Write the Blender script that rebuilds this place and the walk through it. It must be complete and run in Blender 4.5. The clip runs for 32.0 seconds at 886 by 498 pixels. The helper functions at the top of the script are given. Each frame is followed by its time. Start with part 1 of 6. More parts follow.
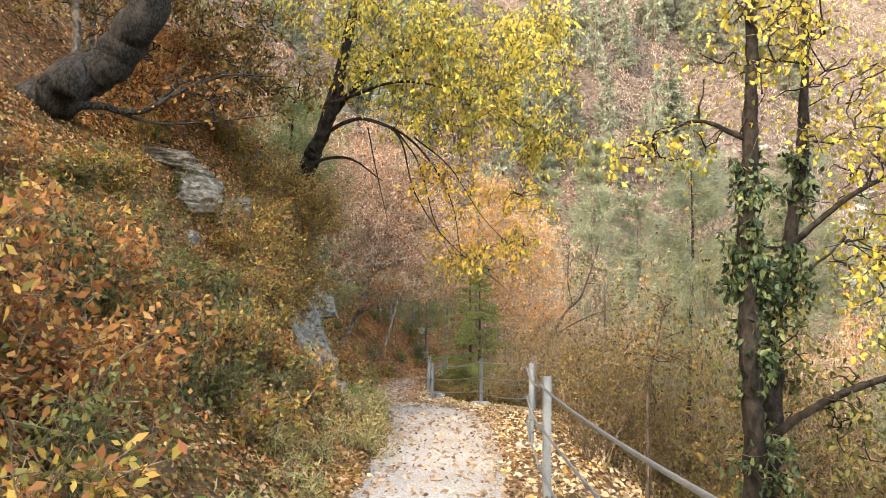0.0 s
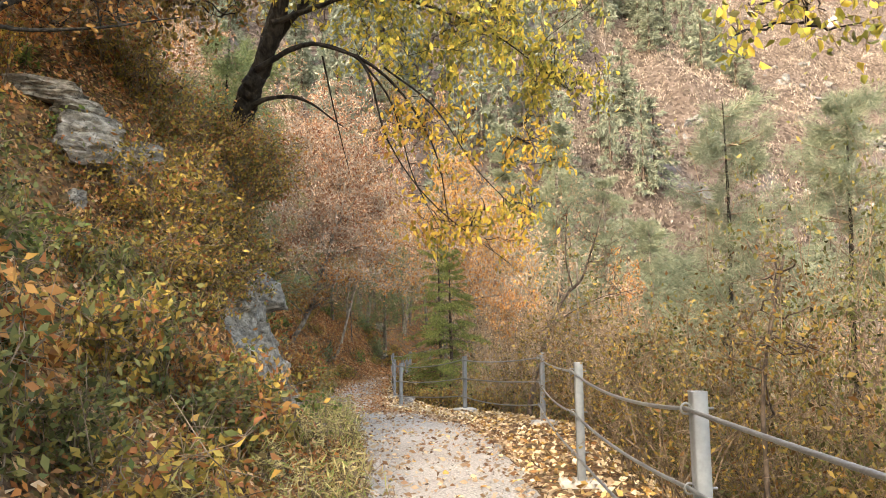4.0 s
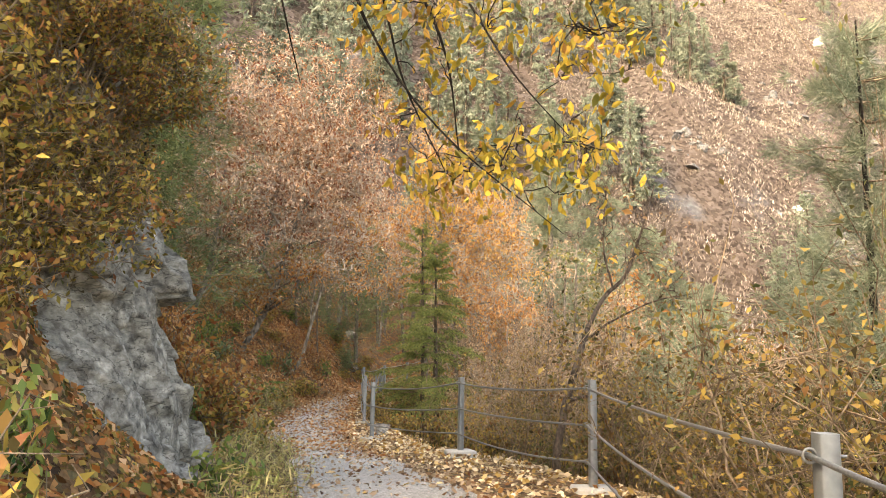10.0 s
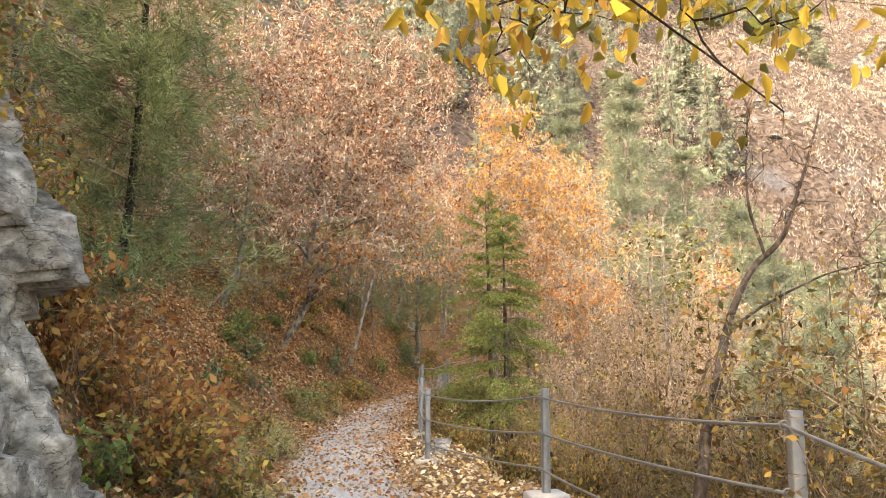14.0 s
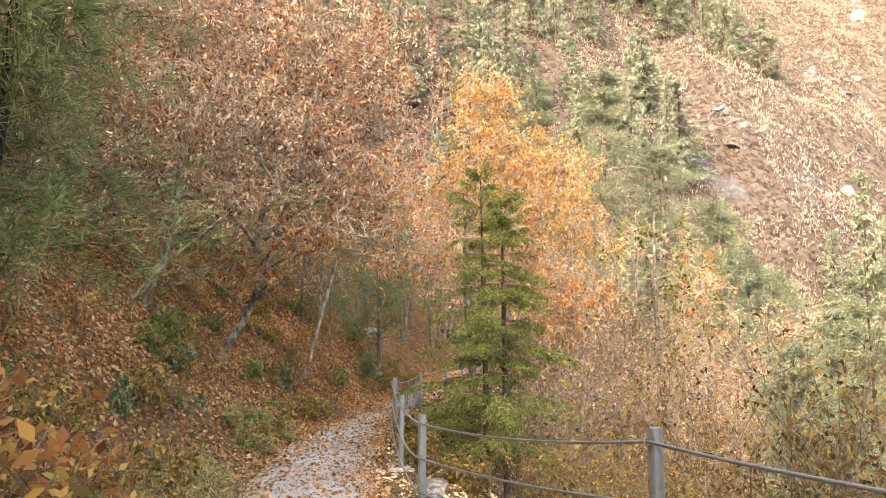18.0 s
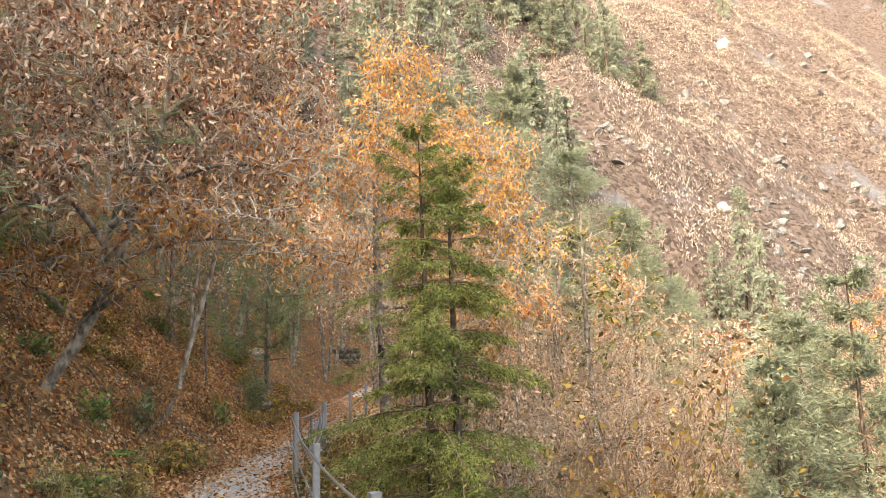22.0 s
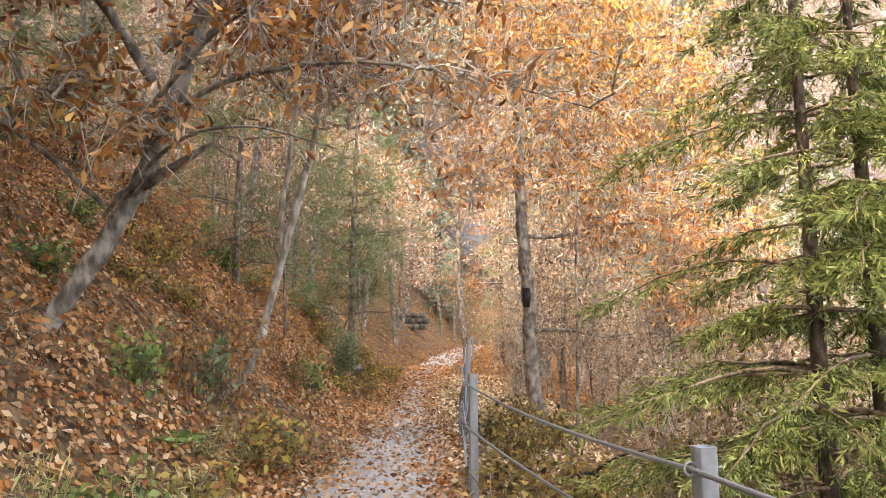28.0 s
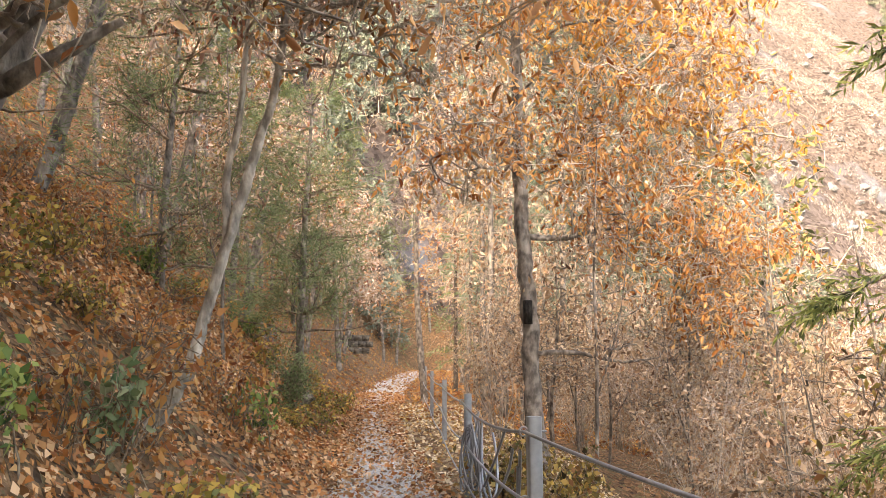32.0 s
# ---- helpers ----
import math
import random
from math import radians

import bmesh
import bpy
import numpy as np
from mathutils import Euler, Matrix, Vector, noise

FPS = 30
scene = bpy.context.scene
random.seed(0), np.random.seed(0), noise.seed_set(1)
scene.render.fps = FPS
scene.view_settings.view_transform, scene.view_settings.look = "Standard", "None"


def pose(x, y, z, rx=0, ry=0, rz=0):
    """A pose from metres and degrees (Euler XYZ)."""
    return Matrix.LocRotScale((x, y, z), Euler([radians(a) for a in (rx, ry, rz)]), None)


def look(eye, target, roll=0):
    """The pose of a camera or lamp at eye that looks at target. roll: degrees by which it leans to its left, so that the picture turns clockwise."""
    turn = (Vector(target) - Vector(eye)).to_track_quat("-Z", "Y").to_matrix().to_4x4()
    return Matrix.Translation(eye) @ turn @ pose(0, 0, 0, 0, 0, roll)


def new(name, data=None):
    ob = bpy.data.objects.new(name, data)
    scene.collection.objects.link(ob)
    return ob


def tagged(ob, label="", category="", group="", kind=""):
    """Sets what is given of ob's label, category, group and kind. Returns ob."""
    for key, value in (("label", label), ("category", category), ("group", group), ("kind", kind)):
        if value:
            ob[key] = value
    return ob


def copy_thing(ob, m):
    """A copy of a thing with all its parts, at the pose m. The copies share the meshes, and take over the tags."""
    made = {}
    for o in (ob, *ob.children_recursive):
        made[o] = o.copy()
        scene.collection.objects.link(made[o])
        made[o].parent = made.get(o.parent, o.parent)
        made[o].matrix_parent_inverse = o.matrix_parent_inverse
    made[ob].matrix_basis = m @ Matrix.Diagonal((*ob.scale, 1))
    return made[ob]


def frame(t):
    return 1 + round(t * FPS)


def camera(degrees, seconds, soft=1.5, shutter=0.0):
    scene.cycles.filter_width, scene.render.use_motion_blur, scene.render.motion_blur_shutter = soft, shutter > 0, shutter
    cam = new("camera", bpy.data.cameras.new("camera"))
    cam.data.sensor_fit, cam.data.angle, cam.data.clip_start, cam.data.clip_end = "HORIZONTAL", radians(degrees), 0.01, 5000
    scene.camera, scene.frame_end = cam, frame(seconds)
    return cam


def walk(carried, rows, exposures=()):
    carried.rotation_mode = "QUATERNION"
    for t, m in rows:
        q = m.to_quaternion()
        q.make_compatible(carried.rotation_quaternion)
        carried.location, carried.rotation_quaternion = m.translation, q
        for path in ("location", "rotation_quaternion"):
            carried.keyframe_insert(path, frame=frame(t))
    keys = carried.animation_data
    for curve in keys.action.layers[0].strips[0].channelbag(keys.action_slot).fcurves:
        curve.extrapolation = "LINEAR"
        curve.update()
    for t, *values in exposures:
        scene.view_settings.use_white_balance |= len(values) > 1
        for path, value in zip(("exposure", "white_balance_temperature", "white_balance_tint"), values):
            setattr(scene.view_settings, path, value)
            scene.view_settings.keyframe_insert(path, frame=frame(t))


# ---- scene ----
cam = camera(62.63, 32.0, 0.6)
PATH = [
    (0.0, (-0.000, -0.000, 1.500), (0.000, 9.916, 2.793), 1.31),
    (0.5, (-0.089, 0.402, 1.504), (0.795, 10.286, 2.739), -0.37),
    (1.0, (-0.148, 0.810, 1.504), (0.282, 10.729, 2.703), 0.11),
    (1.5, (-0.189, 1.200, 1.499), (0.093, 11.104, 2.852), 0.05),
    (2.0, (-0.253, 1.590, 1.492), (1.064, 11.412, 2.826), -1.19),
    (2.5, (-0.305, 1.962, 1.476), (0.771, 11.835, 2.640), -0.66),
    (4.5, (-0.530, 3.760, 1.490), (0.174, 13.654, 2.757), -0.51),
    (5.0, (-0.475, 4.087, 1.505), (0.459, 13.958, 2.804), -0.71),
    (5.5, (-0.441, 4.449, 1.514), (1.238, 14.202, 2.951), -0.37),
    (6.0, (-0.425, 4.799, 1.519), (0.504, 14.651, 2.963), -1.14),
    (6.5, (-0.424, 5.072, 1.528), (-0.804, 14.958, 2.983), -0.39),
    (7.0, (-0.504, 5.362, 1.530), (0.218, 15.251, 2.829), -0.86),
    (7.5, (-0.553, 5.705, 1.527), (1.017, 15.512, 2.688), -0.61),
    (8.0, (-0.558, 6.090, 1.518), (-0.201, 16.009, 2.736), 0.11),
    (8.5, (-0.534, 6.483, 1.510), (0.874, 16.287, 2.888), 0.67),
    (9.0, (-0.526, 6.869, 1.523), (1.910, 16.443, 3.071), 0.85),
    (9.5, (-0.479, 7.240, 1.535), (0.744, 17.051, 3.034), 1.62),
    (10.0, (-0.454, 7.629, 1.538), (0.581, 17.476, 2.934), 1.08),
    (10.5, (-0.399, 8.018, 1.553), (0.276, 17.932, 2.673), 0.25),
    (11.0, (-0.298, 8.445, 1.568), (-0.281, 18.397, 2.545), 1.07),
    (11.5, (-0.227, 8.876, 1.582), (-0.099, 18.834, 2.489), 0.86),
    (12.0, (-0.178, 9.325, 1.611), (0.951, 19.218, 2.537), 0.15),
    (12.5, (-0.148, 9.742, 1.637), (-0.042, 19.700, 2.550), 0.37),
    (13.0, (-0.180, 10.151, 1.653), (0.044, 20.100, 2.641), 0.28),
    (13.5, (-0.200, 10.523, 1.677), (0.636, 20.425, 2.797), -0.37),
    (14.0, (-0.144, 10.905, 1.684), (-0.020, 20.828, 2.912), 0.01),
    (14.5, (-0.111, 11.349, 1.676), (0.359, 21.258, 2.937), 0.09),
    (16.5, (-0.530, 12.844, 1.687), (0.130, 22.719, 3.114), 0.20),
    (17.0, (-0.622, 13.291, 1.675), (-1.171, 23.166, 3.154), 0.65),
    (17.5, (-0.693, 13.740, 1.660), (-0.592, 23.645, 3.030), 0.57),
    (18.0, (-0.712, 14.196, 1.657), (0.106, 24.071, 3.005), 0.23),
    (18.5, (-0.690, 14.667, 1.672), (-0.412, 24.574, 3.000), 0.78),
    (19.0, (-0.699, 15.167, 1.685), (0.500, 24.994, 3.098), -0.93),
    (19.5, (-0.680, 15.616, 1.689), (0.297, 25.461, 3.148), -0.71),
    (20.0, (-0.663, 16.087, 1.706), (0.136, 25.966, 3.035), -0.36),
    (20.5, (-0.693, 16.539, 1.712), (0.509, 26.377, 3.042), 0.35),
    (21.0, (-0.804, 16.984, 1.695), (0.131, 26.836, 3.134), 0.31),
    (21.5, (-0.862, 17.414, 1.688), (0.147, 27.252, 3.174), 0.40),
    (22.0, (-0.945, 17.842, 1.680), (1.441, 27.420, 3.277), -1.46),
    (22.5, (-1.069, 18.256, 1.657), (1.131, 27.843, 3.458), -0.73),
    (23.0, (-1.196, 18.662, 1.627), (0.667, 28.307, 3.495), -0.52),
    (23.5, (-1.280, 19.061, 1.602), (0.635, 28.721, 3.340), -1.49),
    (24.0, (-1.325, 19.459, 1.592), (0.324, 29.191, 3.196), -0.68),
    (24.5, (-1.389, 19.863, 1.574), (0.862, 29.486, 3.101), -0.97),
    (25.0, (-1.493, 20.272, 1.567), (1.742, 29.634, 2.941), -1.54),
    (25.5, (-1.596, 20.684, 1.558), (0.779, 30.295, 2.969), -0.87),
    (27.5, (-1.886, 22.630, 1.393), (0.543, 32.223, 2.832), -0.58),
    (28.0, (-1.941, 23.042, 1.341), (-0.069, 32.784, 2.595), -0.44),
    (28.5, (-1.990, 23.464, 1.322), (-0.375, 33.263, 2.491), -0.06),
    (29.0, (-2.046, 23.867, 1.307), (0.302, 33.498, 2.621), -1.55),
    (29.5, (-2.101, 24.230, 1.283), (0.336, 33.839, 2.598), -1.43),
    (30.0, (-2.142, 24.543, 1.275), (0.157, 34.149, 2.834), -1.49),
    (30.5, (-2.174, 24.803, 1.282), (0.402, 34.322, 2.943), -1.67),
    (31.0, (-2.168, 25.058, 1.286), (0.128, 34.615, 3.125), 0.37),
    (31.5, (-2.140, 25.305, 1.302), (0.095, 34.894, 3.053), 1.46),
    (32.0, (-2.118, 25.550, 1.330), (0.611, 35.038, 2.917), 0.03),
]
EXPOSURES = [(0, 3.38, 7900, 8), (4, 3.32, 8100, 8), (6, 3.2, 8300, 8), (7, 3.45, 8300, 8), (8, 3.4, 8400, 8), (9, 3.24, 8500, 9), (11, 3.52, 8700, 10), (12, 3.64, 8750, 12), (18, 3.66, 8700, 12), (21, 3.52, 8200, 11), (23, 3.32, 8000, 10), (25, 3.3, 7900, 9), (28, 3.95, 7800, 14), (29, 4.02, 7900, 14), (30, 3.95, 7900, 14), (32, 3.82, 8000, 14)]
walk(cam, [(t, look(eye, target, roll)) for t, eye, target, roll in PATH], EXPOSURES)

# ---- light ----
SUN_TO = Vector((-0.62, -0.56, 0.54)).normalized()
world = bpy.data.worlds.new("world")
scene.world = world
world.use_nodes = True
wn = world.node_tree.nodes
sky = wn.new("ShaderNodeTexSky")
sky.sky_type, sky.sun_disc = "NISHITA", False
sky.sun_elevation = math.asin(SUN_TO.z)
sky.sun_rotation = math.atan2(SUN_TO.x, SUN_TO.y)
sky.dust_density, sky.ozone_density, sky.air_density = 3.0, 1.0, 1.0
world.node_tree.links.new(sky.outputs[0], wn["Background"].inputs[0])
wn["Background"].inputs[1].default_value = 0.15
sun = new("sun", bpy.data.lights.new("sun", "SUN"))
sun.data.energy, sun.data.angle, sun.data.color = 0.55, radians(10), (1, 0.95, 0.89)
sun.matrix_world = look((0, 0, 50), Vector((0, 0, 50)) - SUN_TO)


# ---- materials ----
def material(name, rough=0.8, metal=0.0):
    m = bpy.data.materials.new(name)
    m.use_nodes = True
    b = m.node_tree.nodes["Principled BSDF"]
    b.inputs["Roughness"].default_value, b.inputs["Metallic"].default_value = rough, metal
    b.inputs["Specular IOR Level"].default_value = 0.5 if metal else 0.12
    return m, m.node_tree.nodes, m.node_tree.links, b


def ramp(nodes, colors, smooth=True):
    r = nodes.new("ShaderNodeValToRGB")
    r.color_ramp.interpolation = "LINEAR" if smooth else "CONSTANT"
    els = r.color_ramp.elements
    while len(els) < len(colors):
        els.new(0.5)
    for i, c in enumerate(colors):
        els[i].position = i / (len(colors) - (1 if smooth else 0)) if len(colors) > 1 else 0
        els[i].color = (*c, 1)
    return r


def texture(nodes, links, kind, scale, coord="Object", detail=4.0, stretch=None):
    tc = nodes.new("ShaderNodeTexCoord")
    t = nodes.new(kind)
    t.inputs["Scale"].default_value = scale
    if kind == "ShaderNodeTexNoise":
        t.inputs["Detail"].default_value = detail
    src = tc.outputs[coord]
    if stretch:
        mp = nodes.new("ShaderNodeMapping")
        mp.inputs["Scale"].default_value = stretch
        links.new(src, mp.inputs[0])
        src = mp.outputs[0]
    links.new(src, t.inputs["Vector"])
    return t


def mix(nodes, links, fac, a, b, mode="MIX"):
    n = nodes.new("ShaderNodeMix")
    n.data_type, n.blend_type = "RGBA", mode
    for sock, v in ((n.inputs[0], fac), (n.inputs[6], a), (n.inputs[7], b)):
        if isinstance(v, (int, float)):
            sock.default_value = v
        elif isinstance(v, tuple):
            sock.default_value = (*v, 1)
        else:
            links.new(v, sock)
    return n.outputs[2]


def bump(nodes, links, height, b, strength, distance):
    n = nodes.new("ShaderNodeBump")
    n.inputs["Strength"].default_value, n.inputs["Distance"].default_value = strength, distance
    links.new(height, n.inputs["Height"])
    links.new(n.outputs[0], b.inputs["Normal"])


def leaf_material(name, colors, rough=0.6, through_light=0.3, spread=1.35):
    """Leaves: each one takes its own shade from the ramp; some light comes through."""
    mean = [sum(c[k] for c in colors) / len(colors) for k in range(3)]
    colors = [tuple(min(0.85, max(0.18 * mean[k], mean[k] + spread * (c[k] - mean[k]))) for k in range(3)) for c in colors]
    m, n, l, b = material(name, rough)
    g = n.new("ShaderNodeNewGeometry")
    r = ramp(n, colors)
    l.new(g.outputs["Random Per Island"], r.inputs[0])
    t = texture(n, l, "ShaderNodeTexNoise", 0.9, detail=2)
    c = mix(n, l, 0.55, r.outputs[0], mix(n, l, t.outputs[0], (0.22, 0.19, 0.16), (1.55, 1.5, 1.36)), "MULTIPLY")
    l.new(c, b.inputs["Base Color"])
    b.inputs["Specular IOR Level"].default_value = 0.16
    tr = n.new("ShaderNodeBsdfTranslucent")
    l.new(c, tr.inputs[0])
    ms = n.new("ShaderNodeMixShader")
    ms.inputs[0].default_value = through_light
    l.new(b.outputs[0], ms.inputs[1])
    l.new(tr.outputs[0], ms.inputs[2])
    l.new(ms.outputs[0], n["Material Output"].inputs[0])
    return m


def bark_material(name, dark, light, scale=14.0, patch=0.5):
    m, n, l, b = material(name, 0.9)
    t = texture(n, l, "ShaderNodeTexNoise", scale, detail=7, stretch=(1, 1, 0.55))
    t2 = texture(n, l, "ShaderNodeTexNoise", 5.5, detail=6, stretch=(1, 1, 0.7))
    t3 = texture(n, l, "ShaderNodeTexNoise", 1.3, detail=3)
    r = ramp(n, [dark, tuple(0.65 * a + 0.35 * c for a, c in zip(dark, light)), light])
    r.color_ramp.elements[0].position, r.color_ramp.elements[2].position = 0.3, 0.72
    l.new(t.outputs[0], r.inputs[0])
    blot = ramp(n, [(0, 0, 0), (patch, patch, patch)])
    blot.color_ramp.elements[0].position, blot.color_ramp.elements[1].position = 0.5, 0.62
    l.new(t2.outputs[0], blot.inputs[0])
    c = mix(n, l, blot.outputs[0], r.outputs[0], tuple(min(0.75, 1.35 * a) for a in light))
    l.new(mix(n, l, 0.8, c, mix(n, l, t3.outputs[0], (0.35, 0.35, 0.33), (1.6, 1.58, 1.5)), "MULTIPLY"), b.inputs["Base Color"])
    add = n.new("ShaderNodeMath")
    l.new(t.outputs[0], add.inputs[0])
    l.new(t2.outputs[0], add.inputs[1])
    bump(n, l, add.outputs[0], b, 1.0, 0.04)
    return m


LEAF_BROWN = leaf_material("leaf_brown", [(0.09, 0.034, 0.018), (0.31, 0.135, 0.06), (0.50, 0.29, 0.17), (0.74, 0.55, 0.42), (0.22, 0.08, 0.035), (0.40, 0.20, 0.11)])
LEAF_RUST = leaf_material("leaf_rust", [(0.20, 0.07, 0.025), (0.36, 0.15, 0.045), (0.46, 0.25, 0.08), (0.28, 0.11, 0.04)])
LEAF_ORANGE = leaf_material("leaf_orange", [(0.26, 0.105, 0.03), (0.50, 0.25, 0.07), (0.66, 0.40, 0.15), (0.58, 0.28, 0.05), (0.36, 0.155, 0.055)])
LEAF_TAN = leaf_material("leaf_tan", [(0.17, 0.10, 0.06), (0.33, 0.215, 0.13), (0.50, 0.37, 0.25), (0.28, 0.15, 0.08)])
LEAF_YELLOW = leaf_material("leaf_yellow", [(0.12, 0.14, 0.04), (0.35, 0.32, 0.06), (0.63, 0.49, 0.09), (0.26, 0.265, 0.06), (0.70, 0.49, 0.09)])
LEAF_GOLD = leaf_material("leaf_gold", [(0.20, 0.165, 0.035), (0.43, 0.30, 0.045), (0.58, 0.39, 0.065), (0.37, 0.20, 0.045)])
LEAF_OLIVE = leaf_material("leaf_olive", [(0.06, 0.055, 0.02), (0.19, 0.135, 0.04), (0.36, 0.25, 0.07), (0.17, 0.085, 0.03), (0.11, 0.105, 0.035), (0.29, 0.19, 0.05)])
LEAF_CHESTNUT = leaf_material("leaf_chestnut", [(0.26, 0.095, 0.03), (0.50, 0.225, 0.07), (0.64, 0.375, 0.16), (0.55, 0.26, 0.08), (0.34, 0.125, 0.04)])
LEAF_HANGING = leaf_material("leaf_hanging", [(0.16, 0.06, 0.02), (0.38, 0.16, 0.05), (0.55, 0.26, 0.08), (0.62, 0.36, 0.17), (0.28, 0.11, 0.04)], 0.5, 0.35)
LEAF_PALE = leaf_material("leaf_pale", [(0.32, 0.215, 0.13), (0.52, 0.39, 0.25), (0.68, 0.55, 0.38), (0.50, 0.33, 0.13), (0.30, 0.16, 0.08)], 0.7, 0.1)
LEAF_BANK = leaf_material("leaf_bank", [(0.045, 0.038, 0.013), (0.22, 0.155, 0.035), (0.40, 0.28, 0.07), (0.12, 0.11, 0.03), (0.50, 0.33, 0.08), (0.28, 0.12, 0.045), (0.33, 0.16, 0.05)])
LEAF_GREEN = leaf_material("leaf_green", [(0.06, 0.10, 0.03), (0.14, 0.19, 0.05), (0.24, 0.27, 0.07), (0.10, 0.15, 0.04)])
LEAF_SAGE = leaf_material("leaf_sage", [(0.09, 0.125, 0.055), (0.19, 0.23, 0.115), (0.29, 0.32, 0.19)], 0.6, 0.25)
LEAF_IVY = leaf_material("leaf_ivy", [(0.025, 0.042, 0.02), (0.055, 0.082, 0.035), (0.12, 0.14, 0.06)], 0.4, 0.1)
LEAF_LITTER = leaf_material("leaf_litter", [(0.09, 0.038, 0.017), (0.34, 0.145, 0.053), (0.46, 0.235, 0.10), (0.52, 0.33, 0.19), (0.42, 0.165, 0.05), (0.25, 0.10, 0.04), (0.46, 0.26, 0.115)], 0.7, 0.15)
GRASS_DRY = leaf_material("grass_dry", [(0.30, 0.24, 0.10), (0.48, 0.38, 0.17), (0.25, 0.26, 0.08), (0.55, 0.42, 0.22)], 0.7, 0.2)
NEEDLE_SPRUCE = leaf_material("needle_spruce", [(0.05, 0.075, 0.022), (0.15, 0.18, 0.05), (0.27, 0.295, 0.09), (0.095, 0.122, 0.036)], 0.6, 0.25)
NEEDLE_PINE = leaf_material("needle_pine", [(0.12, 0.15, 0.095), (0.19, 0.22, 0.15), (0.26, 0.285, 0.20), (0.15, 0.18, 0.12)], 0.6, 0.2)
# needles greyed to stand in for distance haze, as there is no volume
NEEDLE_HAZED = leaf_material("needle_hazed", [(0.10, 0.125, 0.09), (0.16, 0.185, 0.14), (0.21, 0.23, 0.18), (0.13, 0.15, 0.115)], 0.7, 0.1)
LEAF_THICKET = leaf_material("leaf_thicket", [(0.05, 0.06, 0.02), (0.13, 0.135, 0.045), (0.22, 0.20, 0.07), (0.09, 0.10, 0.035), (0.30, 0.24, 0.075)])
NEEDLE_DARK = leaf_material("needle_dark", [(0.08, 0.105, 0.045), (0.15, 0.185, 0.08), (0.22, 0.25, 0.11)], 0.6, 0.2)
BARK_DARK = bark_material("bark_dark", (0.006, 0.005, 0.004), (0.036, 0.029, 0.023), 18, 0.4)
BARK_OLD = bark_material("bark_old", (0.008, 0.007, 0.006), (0.06, 0.052, 0.046), 30, 0.4)
BARK_BROWN = bark_material("bark_brown", (0.03, 0.022, 0.017), (0.13, 0.10, 0.08), 20)
BARK_GREY = bark_material("bark_grey", (0.05, 0.041, 0.034), (0.25, 0.21, 0.175))
BARK_PALE = bark_material("bark_pale", (0.10, 0.082, 0.066), (0.36, 0.31, 0.255), 11)
TWIG = bark_material("twig", (0.08, 0.055, 0.037), (0.29, 0.215, 0.15), 30)
TWIG_PALE = bark_material("twig_pale", (0.18, 0.145, 0.115), (0.46, 0.38, 0.31), 30)


def ground_material(name, colors, cell, base_bump):
    m, n, l, b = material(name, 0.95)
    v = texture(n, l, "ShaderNodeTexVoronoi", cell)
    nz = texture(n, l, "ShaderNodeTexNoise", 0.7, detail=5)
    nf = texture(n, l, "ShaderNodeTexNoise", 35, detail=4)
    sep = n.new("ShaderNodeSeparateColor")
    l.new(v.outputs["Color"], sep.inputs[0])
    r = ramp(n, colors)
    l.new(sep.outputs[0], r.inputs[0])
    c = mix(n, l, 0.8, r.outputs[0], mix(n, l, nz.outputs[0], (0.45, 0.42, 0.38), (1.5, 1.45, 1.35)), "MULTIPLY")
    c = mix(n, l, 0.6, c, mix(n, l, nf.outputs[0], (0.4, 0.4, 0.4), (1.5, 1.5, 1.5)), "MULTIPLY")
    l.new(c, b.inputs["Base Color"])
    add = n.new("ShaderNodeMath")
    l.new(v.outputs["Distance"], add.inputs[0])
    l.new(nf.outputs[0], add.inputs[1])
    bump(n, l, add.outputs[0], b, 0.9, base_bump)
    return m


LITTER = ground_material("forest_floor", [(0.04, 0.024, 0.015), (0.14, 0.075, 0.037), (0.25, 0.14, 0.07), (0.09, 0.052, 0.026), (0.14, 0.11, 0.055)], 16, 0.04)
GRAVEL = ground_material("gravel", [(0.16, 0.147, 0.133), (0.38, 0.35, 0.32), (0.275, 0.253, 0.232), (0.50, 0.462, 0.425), (0.22, 0.202, 0.184)], 85, 0.01)


